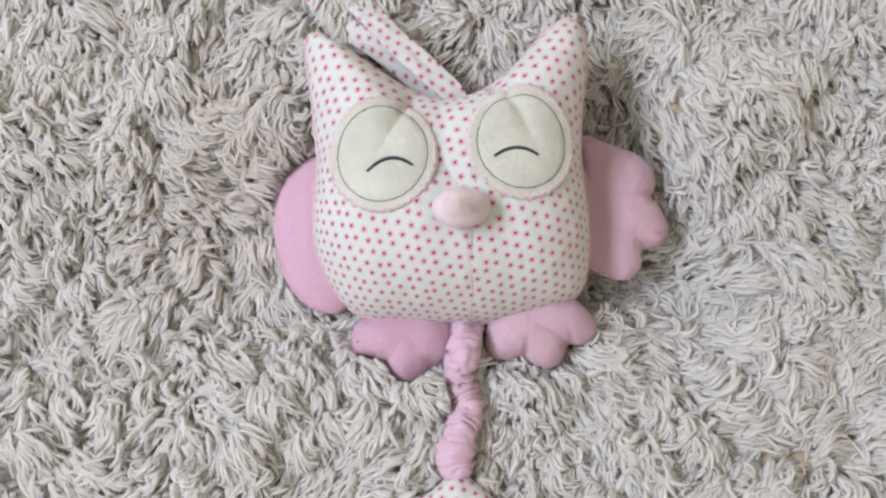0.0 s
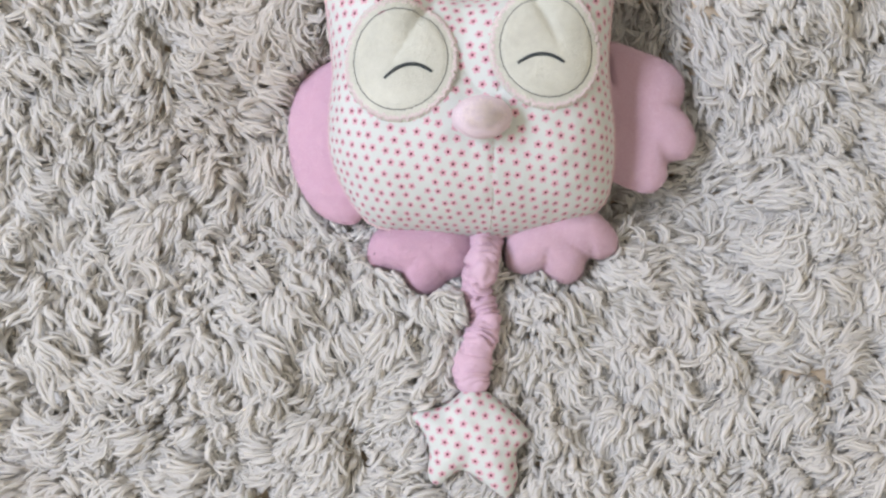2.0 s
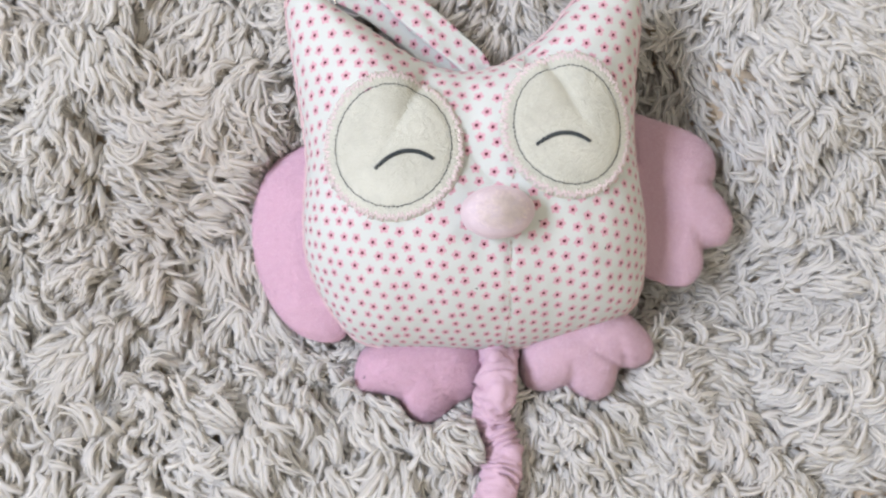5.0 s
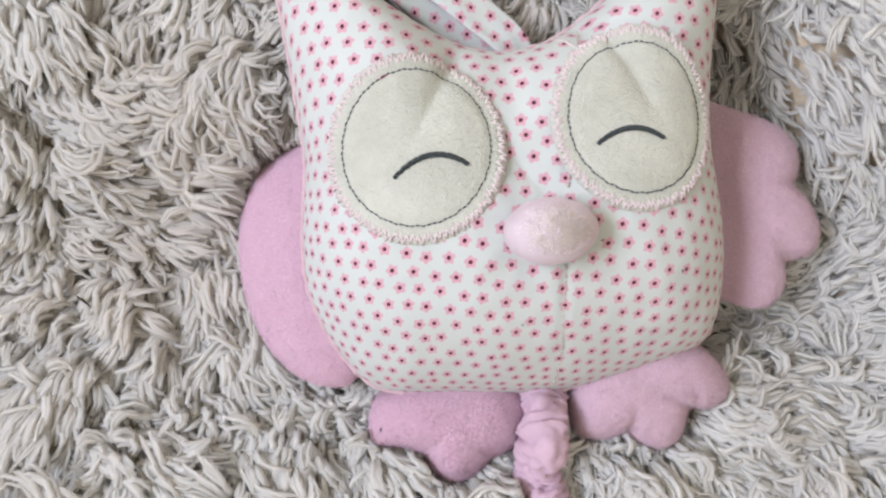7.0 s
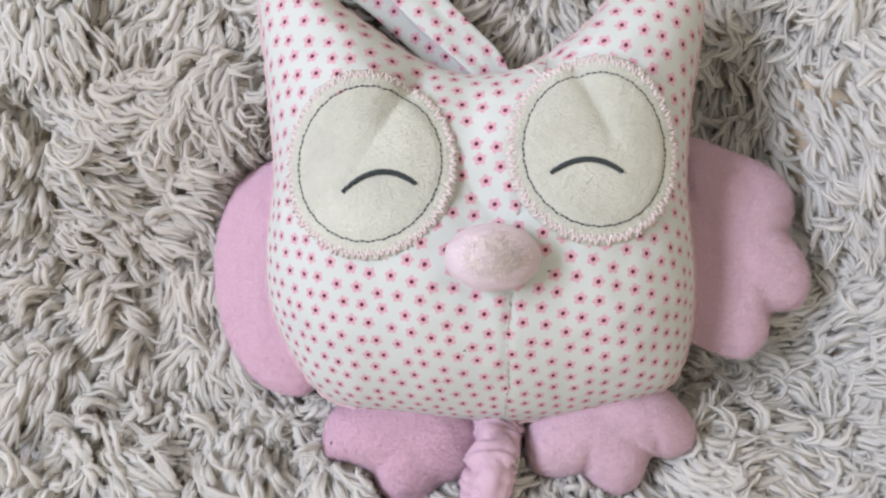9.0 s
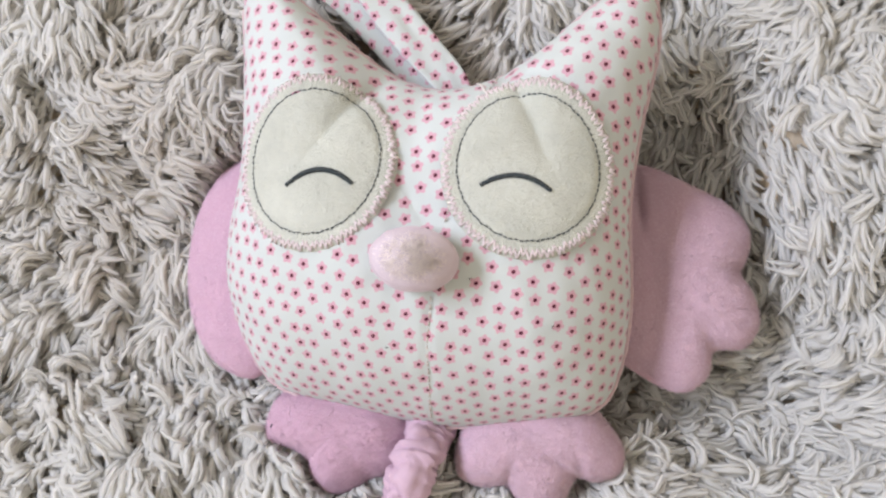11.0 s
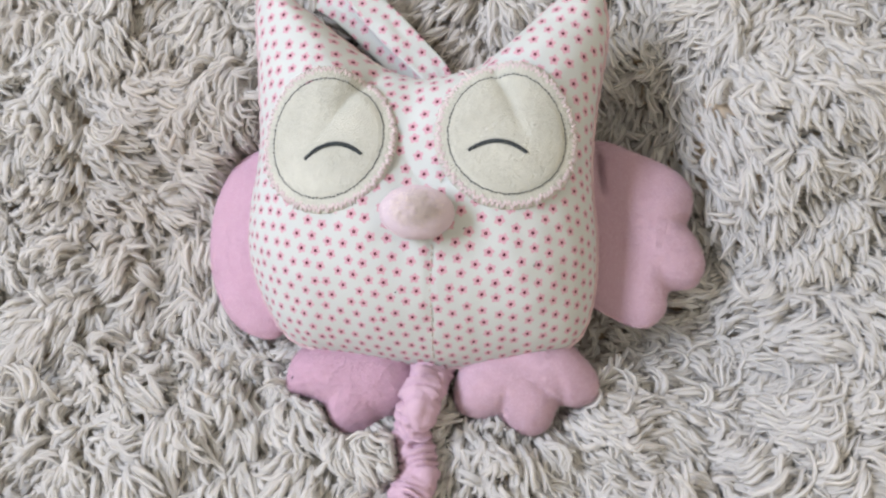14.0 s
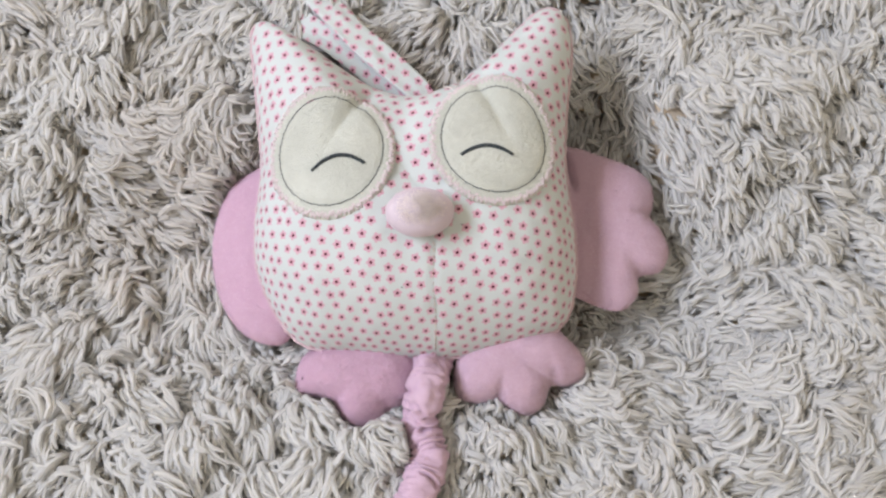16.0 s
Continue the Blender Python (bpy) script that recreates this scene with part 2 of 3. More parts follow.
def stuffed(outline, centre, n_round, n_rings):
    """How full a sewn and stuffed shape stands at each point of a polar net: 0 on the seam, 1 at its fullest.
    Solves for a membrane over the outline under even pressure. Returns the flat net, the fullness and its faces."""
    rim = closed_curve(outline, n_round)
    if np.sum(rim[:, 0] * np.roll(rim[:, 1], -1) - rim[:, 1] * np.roll(rim[:, 0], -1)) < 0:
        rim = rim[::-1]
    c = np.array(centre, float)
    s = np.sin(np.linspace(0, math.pi / 2, n_rings + 1))[1:]
    net = np.vstack([c[None]] + [c + (rim - c) * k for k in s])
    faces = []
    j = np.arange(n_round)
    k = (j + 1) % n_round
    tri = [np.c_[np.zeros(n_round, int), 1 + j, 1 + k]]
    for r in range(n_rings - 1):
        a, b = 1 + r * n_round, 1 + (r + 1) * n_round
        tri += [np.c_[a + j, b + j, b + k], np.c_[a + j, b + k, a + k]]
        faces += [(a + i, b + i, b + (i + 1) % n_round, a + (i + 1) % n_round) for i in range(n_round)]
    faces = [(0, 1 + i, 1 + (i + 1) % n_round) for i in range(n_round)] + faces
    tri = np.vstack(tri)
    load = np.zeros(len(net))
    ia, ib, w = [], [], []
    for x, y, z in ((0, 1, 2), (1, 2, 0), (2, 0, 1)):
        p, q, o = tri[:, x], tri[:, y], tri[:, z]
        e, f = net[p] - net[o], net[q] - net[o]
        area2 = np.abs(e[:, 0] * f[:, 1] - e[:, 1] * f[:, 0]) + 1e-12
        ia.append(p), ib.append(q), w.append(np.clip(0.5 * (e * f).sum(1) / area2, 0.02, 20))
        np.add.at(load, p, area2 / 6)
    ia, ib, w = np.concatenate(ia), np.concatenate(ib), np.concatenate(w)
    free = np.ones(len(net), bool)
    free[-n_round:] = False
    size = len(net)
    diag = np.bincount(ia, w, size) + np.bincount(ib, w, size)

    def apply(u):
        return np.where(free, diag * u - np.bincount(ia, w * u[ib], size) - np.bincount(ib, w * u[ia], size), 0)

    u = np.zeros(size)
    r = np.where(free, load, 0)
    z = r / diag
    d, rz = z.copy(), r @ z
    for _ in range(700):
        q = apply(d)
        alpha = rz / (d @ q)
        u += alpha * d
        r -= alpha * q
        if np.abs(r).max() < 1e-10:
            break
        z = r / diag
        rz, old = r @ z, rz
        d = z + rz / old * d
    return net, np.clip(u / u.max(), 0, None), faces


def cushion(name, outline, centre, mid, top, under, mat, parent, label="", n_round=120, n_rings=26, power=0.5, tilt=(0, 0), dent=None, lumps=0.0012, seed=3.0):
    """A sewn, stuffed piece: front and back bulge from a seam at height mid. dent(x, y) lowers the front."""
    net, full, faces = stuffed(outline, centre, n_round, n_rings)
    rise = full ** power
    level = mid + tilt[0] * (net[:, 0] - centre[0]) + tilt[1] * (net[:, 1] - centre[1])
    wave = np.array([noise.noise((x * 34 + seed, y * 34, 0.3)) + 0.5 * noise.noise((x * 90, y * 90 + seed, 4.1)) for x, y in net])
    front = level + top * rise + lumps * wave * np.minimum(1, rise * 2)
    if dent is not None:
        front = front - np.array([dent(x, y) for x, y in net]) * np.minimum(1, rise * 3)
    back = level - under * rise
    # cloth lengths from the centre out, for the print
    n, m = n_round, n_rings
    grid = np.vstack([np.repeat(np.r_[net[0], front[0]][None], n, 0)] + [np.c_[net[1 + r * n:1 + (r + 1) * n], front[1 + r * n:1 + (r + 1) * n]] for r in range(m)]).reshape(m + 1, n, 3)
    run = np.vstack((np.zeros(n), np.cumsum(np.linalg.norm(np.diff(grid, axis=0), axis=2), axis=0)))
    way = grid[-1, :, :2] - net[0]
    way /= np.linalg.norm(way, axis=1)[:, None]
    cloth = np.vstack([[0, 0], (run[1:, :, None] * way[None]).reshape(-1, 2)]) + net[0]
    inner = len(net) - n
    verts = np.vstack((np.c_[net, front], np.c_[net[:inner], back[:inner]]))
    uvs = np.vstack((cloth, cloth[:inner] + (0.5, 0.5)))
    other = [tuple(i if i >= inner else i + len(net) for i in reversed(f)) for f in faces]
    return mesh_object(name, verts, faces + other, mat, parent, label, uvs)


def tube(points, radius, sides=8, taper=None, flat=1.0):
    """Verts and faces of a closed-ended tube along points; flat squeezes it upward."""
    p = np.array(points, float)
    n = len(p)
    t = np.gradient(p, axis=0)
    t /= np.linalg.norm(t, axis=1)[:, None] + 1e-12
    up = np.array([0, 0, 1.0])
    side = np.cross(t, up)
    side /= np.linalg.norm(side, axis=1)[:, None] + 1e-9
    top = np.cross(side, t)
    r = np.broadcast_to(np.asarray(radius, float), (n,)) * (taper if taper is not None else 1)
    a = np.linspace(0, 2 * math.pi, sides, endpoint=False)
    v = p[:, None] + r[:, None, None] * (np.cos(a)[None, :, None] * side[:, None] + flat * np.sin(a)[None, :, None] * top[:, None])
    v = v.reshape(-1, 3)
    f = [(i * sides + j, i * sides + (j + 1) % sides, (i + 1) * sides + (j + 1) % sides, (i + 1) * sides + j) for i in range(n - 1) for j in range(sides)]
    f += [tuple(reversed(range(sides))), tuple((n - 1) * sides + j for j in range(sides))]
    return v, f


def joined(pieces):
    verts, faces, base = [], [], 0
    for v, f in pieces:
        verts.append(np.asarray(v))
        faces += [tuple(i + base for i in q) for q in f]
        base += len(v)
    return np.vstack(verts), faces


def nap(ob, count, length, mat, way, label):
    """Short fibres standing and brushed one way over the upper side of a plush piece."""
    me = ob.data
    co = np.array([v.co[:] for v in me.vertices])
    tri = np.array([(p.vertices[0], p.vertices[i], p.vertices[i + 1]) for p in me.polygons if len(p.vertices) < 9 for i in range(1, len(p.vertices) - 1)])
    a, b, c = co[tri[:, 0]], co[tri[:, 1]], co[tri[:, 2]]
    nrm = np.cross(b - a, c - a)
    area = np.linalg.norm(nrm, axis=1) + 1e-12
    nrm /= area[:, None]
    area = np.where(nrm[:, 2] > -0.1, area, 0)
    rng = np.random.RandomState(len(co) % 977)
    pick = rng.choice(len(tri), count, p=area / area.sum())
    u, v = rng.uniform(0, 1, count), rng.uniform(0, 1, count)
    flip = u + v > 1
    u, v = np.where(flip, 1 - u, u), np.where(flip, 1 - v, v)
    root = a[pick] + (b - a)[pick] * u[:, None] + (c - a)[pick] * v[:, None]
    out = nrm[pick] * 0.75 + np.array([*way, 0.0])[None] + rng.normal(0, 0.33, (count, 3))
    out /= np.linalg.norm(out, axis=1)[:, None]
    side = np.cross(out, rng.normal(0, 1, (count, 3)))
    side /= np.linalg.norm(side, axis=1)[:, None]
    other = np.cross(out, side)
    r = 0.00017
    tip = root + out * (length * rng.uniform(0.6, 1.3, count))[:, None]
    verts = np.stack((root + side * r, root - side * r * 0.5 + other * r * 0.87, root - side * r * 0.5 - other * r * 0.87, tip), 1).reshape(-1, 3)
    k = np.arange(count)[:, None, None] * 4
    faces = (k + np.array([(0, 1, 3), (1, 2, 3), (2, 0, 3)])[None]).reshape(-1, 3)
    return tagged(mesh_object("nap", verts, faces.tolist(), mat, ob, label), kind="stuff")


def above(ob, x, y):
    """The top of a piece over (x, y)."""
    me = ob.data
    tree = BVHTree.FromPolygons([v.co[:] for v in me.vertices], [p.vertices[:] for p in me.polygons])
    return tree.ray_cast(Vector((x, y, 0.4)), Vector((0, 0, -1)))[0]


# ---- the room ----
# assumed room, never in view: sized to throw window light back as fill
FLOOR_Z, EAST, SOUTH, NORTH, TOP = -0.085, 1.75, -1.7, 1.9, 3.2
tagged(box("floor", WEST - 0.1, EAST + 0.1, SOUTH - 0.1, NORTH + 0.1, FLOOR_Z - 0.1, FLOOR_Z, FLOOR), "unseen pale wooden floor under the shaggy rug", "floor", kind="structure")
tagged(box("ceiling", WEST - 0.1, EAST + 0.1, SOUTH - 0.1, NORTH + 0.1, TOP, TOP + 0.1, CEILING), "unseen plain cream ceiling, added for warm fill light", "ceiling", kind="structure")
for n, x0, x1, y0, y1 in (("wall_east", EAST, EAST + 0.1, SOUTH, NORTH), ("wall_south", WEST - 0.1, EAST + 0.1, SOUTH - 0.1, SOUTH), ("wall_north", WEST - 0.1, EAST + 0.1, NORTH, NORTH + 0.1)):
    tagged(box(n, x0, x1, y0, y1, FLOOR_Z, TOP, WALL), "unseen plain warm beige wall, added for warm fill light", "wall", kind="structure")


def wall_with_window(name, x0, x1):
    """The west wall, one mesh with the window's opening through it."""
    ys, zs = (SOUTH, WINDOW_Y0, WINDOW_Y1, NORTH), (FLOOR_Z, WINDOW_Z0, WINDOW_Z1, TOP)
    v = [(x, y, z) for x in (x0, x1) for y in ys for z in zs]
    at = lambda i, j, k: i * 16 + j * 4 + k
    f = []
    for j in range(3):
        for k in range(3):
            if (j, k) != (1, 1):
                f += [(at(0, j, k), at(0, j, k + 1), at(0, j + 1, k + 1), at(0, j + 1, k)), (at(1, j, k), at(1, j + 1, k), at(1, j + 1, k + 1), at(1, j, k + 1))]
    ring = [(1, 1), (2, 1), (2, 2), (1, 2)]
    rim = [(0, 0), (1, 0), (2, 0), (3, 0), (3, 1), (3, 2), (3, 3), (2, 3), (1, 3), (0, 3), (0, 2), (0, 1)]
    for loop in (ring, rim):
        for (a, b), (c, d) in zip(loop, loop[1:] + loop[:1]):
            f.append((at(0, a, b), at(0, c, d), at(1, c, d), at(1, a, b)))
    return mesh_object(name, v, f, WALL, smooth=False)


tagged(wall_with_window("wall_west", WEST - 0.1, WEST), "unseen plain off-white wall with a wide window opening", "wall", kind="structure")


# ---- outlines of the toy ----
BODY = [(-0.112, 0.161), (-0.105, 0.171), (-0.087, 0.163), (-0.064, 0.148), (-0.034, 0.129), (-0.008, 0.121), (0.019, 0.125), (0.046, 0.142), (0.065, 0.162), (0.086, 0.179), (0.100, 0.174), (0.105, 0.151), (0.101, 0.107), (0.101, 0.070), (0.107, 0.027), (0.106, -0.008), (0.096, -0.030), (0.061, -0.042), (0.016, -0.050), (-0.036, -0.047), (-0.074, -0.042), (-0.093, -0.024), (-0.107, 0.006), (-0.109, 0.036), (-0.105, 0.074), (-0.108, 0.116)]
LEFT_WING = [(-0.095, 0.092), (-0.122, 0.086), (-0.138, 0.071), (-0.146, 0.045), (-0.145, 0.015), (-0.136, -0.012), (-0.120, -0.032), (-0.100, -0.040), (-0.086, -0.034), (-0.070, 0.0), (-0.070, 0.06)]
RIGHT_WING = [(0.080, 0.100), (0.108, 0.108), (0.135, 0.099), (0.156, 0.090), (0.168, 0.078), (0.169, 0.063), (0.166, 0.053), (0.173, 0.043), (0.178, 0.028), (0.172, 0.014), (0.160, 0.011), (0.155, 0.008),
              (0.154, -0.004), (0.144, -0.014), (0.130, -0.013), (0.110, -0.004), (0.085, 0.010), (0.075, 0.055)]
LEFT_FOOT = [(-0.073, -0.043), (-0.082, -0.056), (-0.081, -0.072), (-0.066, -0.075), (-0.056, -0.080), (-0.051, -0.090), (-0.040, -0.096), (-0.028, -0.093), (-0.018, -0.085), (-0.007, -0.081), (0.002, -0.074), (0.004, -0.052), (-0.010, -0.036), (-0.045, -0.032)]
RIGHT_FOOT = [(0.034, -0.038), (0.026, -0.055), (0.028, -0.074), (0.041, -0.079), (0.054, -0.077), (0.060, -0.082), (0.073, -0.087), (0.085, -0.081), (0.091, -0.067), (0.102, -0.067), (0.113, -0.061), (0.114, -0.049), (0.104, -0.036), (0.085, -0.022), (0.055, -0.026)]
STAR = [(-0.004, -0.164), (0.006, -0.165), (0.022, -0.177), (0.036, -0.190), (0.043, -0.199), (0.038, -0.206), (0.032, -0.214), (0.033, -0.232), (0.025, -0.246), (0.010, -0.237), (-0.009, -0.226), (-0.026, -0.237), (-0.034, -0.230), (-0.033, -0.212), (-0.038, -0.197), (-0.046, -0.187), (-0.041, -0.182), (-0.022, -0.178)]

toy = tagged(new("owl_plush_toy"), "pink and white stuffed owl lying on shaggy cream rug", "soft toy")
toy.location = (0, 0, 0)


def gauss(v, w):
    return math.exp(-(v / w) ** 2)


def seam_x(y):
    return 0.0135 - 0.02 * (y + 0.05) + 0.2 * max(0.0, y - 0.03) + 0.0004 * math.sin(y * 160)


def pleat(x, y, fa, fb):
    """Depth of a pleat that runs from fa and dies out at fb."""
    fa, fb = Vector(fa), Vector(fb)
    way = (fb - fa).normalized()
    p = Vector((x, y)) - fa
    along, off = p.dot(way) / (fb - fa).length, p.x * way.y - p.y * way.x
    start = 1.0 if along > 0 else math.exp(along * 4)
    return 0.0085 * math.exp(-math.sqrt(off * off + 1e-6) / 0.0052) * max(0.0, min(1.0, 1.15 - along)) * start


LEFT_PLEAT = ((-0.0320, 0.109), (-0.0550, 0.067))
RIGHT_PLEAT = ((0.042, 0.112), (0.062, 0.074))


def crease(x, y, a, b, deep, wide):
    a, b = Vector(a), Vector(b)
    p, w = Vector((x, y)) - a, b - a
    k = max(0.0, min(1.0, p.dot(w) / w.length_squared))
    return deep * gauss((p - w * k).length, wide) * math.sin(math.pi * (0.12 + 0.76 * k))


def body_dent(x, y):
    folds = pleat(x, y, *LEFT_PLEAT) + pleat(x, y, *RIGHT_PLEAT)
    folds += crease(x, y, (0.030, 0.127), (0.097, 0.108), 0.0022, 0.0028) + crease(x, y, (-0.098, 0.118), (-0.062, 0.128), 0.0012, 0.003)
    folds += crease(x, y, (-0.094, 0.140), (-0.070, 0.150), 0.0012, 0.003) + crease(x, y, (0.070, 0.150), (0.098, 0.145), 0.0015, 0.003)
    return folds + cloth_dent(x, y)


def cloth_dent(x, y):
    return 0.0013 * gauss(x - seam_x(y), 0.0018) + 0.004 * gauss(x - 0.03 + 0.2 * (y - 0.13), 0.004) * gauss(y - 0.122, 0.016)


BODY_MID, BODY_RISE, BODY_POWER, BODY_TILT = 0.036, 0.059, 0.6, 0.25
body = cushion("body", BODY, (0.0, 0.05), BODY_MID, BODY_RISE, 0.062, PRINT, toy, "white cotton printed with small pink flowers", 260, 60, BODY_POWER, tilt=(0, BODY_TILT), dent=body_dent, lumps=0.0021)

smooth_net, smooth_full, smooth_faces = stuffed(BODY, (0.0, 0.05), 130, 34)
skin = BVHTree.FromPolygons([(x, y, BODY_MID + BODY_TILT * (y - 0.05) + BODY_RISE * f ** BODY_POWER) for (x, y), f in zip(smooth_net, smooth_full)], smooth_faces)


def lie(x, y, lift=0.0):
    """The place on the toy's front above (x, y), lifted off the cloth."""
    hit, normal, _, _ = skin.ray_cast(Vector((x, y, 0.3)), Vector((0, 0, -1)))
    if hit is None:
        return Vector((x, y, 0.04 + lift))
    return hit + normal * lift


def seam_thread():
    pieces = []
    for i in range(46):
        y = -0.046 + i * 0.0037
        if 0.010 < y < 0.043 or y > 0.121:
            continue
        pieces.append(tube([lie(seam_x(y + d), y + d, -0.0002 + 0.0004 * (d == 0.0013)) for d in (0, 0.0013, 0.0026)], 0.0004, 5))
    return joined(pieces)


tagged(mesh_object("seam_stitching", *seam_thread(), CREAM_THREAD, body, "cream stitched seam down the middle"), kind="stuff")


mesh_object("loose_thread", *tube([lie(x, y, 0.0006) for x, y in ((0.019, 0.121), (0.0225, 0.117), (0.0265, 0.110), (0.029, 0.102), (0.0305, 0.094))], 0.0007, 6), PALE_THREAD, body, "loose pale thread beside the eye")


def edge_seam():
    """The puckered seam that runs round the body between front and back."""
    p = closed_curve(BODY, 420)
    out = np.roll(p, -1, axis=0) - np.roll(p, 1, axis=0)
    out = np.c_[out[:, 1], -out[:, 0]] / np.linalg.norm(out, axis=1)[:, None]
    if np.sum((p - p.mean(0)) * out) < 0:
        out = -out
    ring = [(x + ox * 0.0004, y + oy * 0.0004, BODY_MID + BODY_TILT * (y - 0.05) + 0.0008 * math.sin(i * 0.9)) for i, ((x, y), (ox, oy)) in enumerate(zip(p, out))]
    swell = np.array([1 + 0.22 * math.sin(i * 1.35) + 0.2 * noise.noise((i * 0.11, 2.0, 0.0)) for i in range(len(ring))])
    return tube(ring + ring[:1], 0.0011, 7, taper=np.r_[swell, swell[:1]])


mesh_object("edge_seam", *edge_seam(), SEAM_PINK, body, "puckered pale pink seam round the edge")


def eye(cx, cy, rx, ry, turn, fold, lid):
    """A sewn-on eye: plush patch with a pleat, zigzag edge, dark running stitch and a closed lid."""
    n, m = 96, 26

    def place(a, s, lift):
        x0, y0 = rx * s * math.cos(a), ry * s * math.sin(a)
        x, y = cx + x0 * math.cos(turn) - y0 * math.sin(turn), cy + x0 * math.sin(turn) + y0 * math.cos(turn)
        return lie(x, y, lift) - Vector((0, 0, pleat(x, y, *fold)))

    verts, faces = [place(0, 0, 0.0022)], []
    for r in range(1, m + 1):
        s = r / m
        lift = 0.0022 if s < 0.85 else 0.0004 + 0.0018 * math.sqrt(max(0, 1 - ((s - 0.85) / 0.15) ** 2))
        lift -= 0.0010 * gauss(s - 0.80, 0.03)
        verts += [place(2 * math.pi * i / n, s, lift) for i in range(n)]
    faces += [(0, 1 + i, 1 + (i + 1) % n) for i in range(n)]
    for r in range(m - 1):
        a, b = 1 + r * n, 1 + (r + 1) * n
        faces += [(a + i, b + i, b + (i + 1) % n, a + (i + 1) % n) for i in range(n)]
    patch = mesh_object("eye_patch", verts, faces, CREAM, toy, "round cream plush eye with a pleat")
    dashes = []
    for i in range(84):
        a0 = 2 * math.pi * (i + 0.05) / 84
        sunk = 0.0015 - 0.0004 * max(0, noise.noise((i * 0.13, cx * 50, 0)))
        dashes.append(tube([place(a0 + d * 0.054, 0.80 + 0.005 * math.sin(i * 2.3 + d), sunk + 0.0003 * math.sin(d * 3.1)) for d in (0, 0.33, 0.66, 1)], 0.00036, 5, flat=0.8))
    mesh_object("running_stitch", *joined(dashes), DARK_THREAD, patch, "dark grey-green running stitch in a circle")
    zig = []
    for i in range(2 * 92):
        a, b = 2 * math.pi * i / 184, 2 * math.pi * (i + 1) / 184
        s0, s1 = (0.885, 0.975) if i % 2 else (0.975, 0.885)
        jig = 0.014 * math.sin(i * 5.1) + 0.012 * math.sin(i * 1.7)
        zig.append(tube([place(a + (b - a) * d, s0 + (s1 - s0) * d + jig, 0.0023 if 0.2 < d < 0.8 else 0.0014) for d in (0, 0.3, 0.7, 1)], 0.00055, 5))
    mesh_object("zigzag_stitch", *joined(zig), PINK_THREAD, patch, "pale pink zigzag stitch round the eye")
    (x0, y0), (x1, y1), sag = lid
    threads, count = [], 46
    for i in range(count):
        d = i / (count - 1)
        x, y = x0 + (x1 - x0) * d, y0 + (y1 - y0) * d + sag * (1 - (2 * d - 1) ** 2)
        slope = math.atan2((y1 - y0) - 4 * sag * (2 * d - 1), x1 - x0) + math.pi / 2 + 0.25 * math.sin(i * 4.7)
        half = 0.00098 * (0.75 + 0.25 * min(1, 6 * d, 6 * (1 - d))) * (1 + 0.14 * math.sin(i * 2.9))
        threads.append(tube([lie(x + k * half * math.cos(slope), y + k * half * math.sin(slope), 0.0021 + 0.0009 * (1 - k * k)) for k in (-1, -0.5, 0, 0.5, 1)], 0.00048, 5))
    tagged(mesh_object("eyelid", *joined(threads), DARK_THREAD, patch, "dark satin-stitched curve of a closed eye"), kind="stuff")


eye(-0.0515, 0.0680, 0.0405, 0.0430, 0.0, LEFT_PLEAT, ((-0.0615, 0.0555), (-0.030, 0.0585), 0.0065))
eye(0.0500, 0.0765, 0.0405, 0.0430, 0.0, RIGHT_PLEAT, ((0.0300, 0.065), (0.061, 0.067), 0.0055))


def nose():
    rx, ry, rz, c = 0.0208, 0.0150, 0.0150, Vector((0.0045, 0.0265, 0.0965))
    verts, faces, n, m = [], [], 40, 22
    for r in range(m + 1):
        b = math.pi * r / m
        for i in range(n):
            a = 2 * math.pi * i / n
            d = Vector((math.sin(b) * math.cos(a), math.sin(b) * math.sin(a), math.cos(b)))
            k = 1 + 0.035 * noise.noise(d * 2.2) + 0.02 * noise.noise(d * 7)
            verts.append(c + Vector((d.x * rx * k, d.y * ry * k, d.z * rz * k)))
    for r in range(m):
        faces += [(r * n + i, (r + 1) * n + i, (r + 1) * n + (i + 1) % n, r * n + (i + 1) % n) for i in range(n)]
    ob = mesh_object("nose", verts, faces, FLUFF, toy, "fluffy pale pink stuffed nose")
    rng = random.Random(7)
    v, f = [], []
    for _ in range(4500):
        d = Vector((rng.gauss(0.12, 0.36), rng.gauss(-0.08, 0.36), 1)).normalized()
        p = c + Vector((d.x * rx, d.y * ry, d.z * rz)) * 0.985
        out = (d + Vector((rng.gauss(0, 0.5), rng.gauss(0, 0.5) - 0.25, rng.gauss(0, 0.3)))).normalized()
        side = out.cross(Vector((rng.random(), rng.random(), rng.random() + 0.1))).normalized()
        other = out.cross(side)
        r, l, k = 0.00022, rng.uniform(0.0006, 0.0019), len(v)
        v += [p + side * r, p - side * r * 0.5 + other * r * 0.87, p - side * r * 0.5 - other * r * 0.87, p + out * l]
        f += [(k, k + 1, k + 3), (k + 1, k + 2, k + 3), (k + 2, k, k + 3)]
    tagged(mesh_object("fluff", v, f, NOSE_PILE, ob, "short fluffy fibres of the nose"), kind="stuff")


nose()

# wings and feet
left_wing = cushion("wing", LEFT_WING, (-0.108, 0.028), 0.004, 0.018, 0.022, PINK, toy, "smooth deep pink velour wing", 110, 24, 0.5, tilt=(0.12, 0))


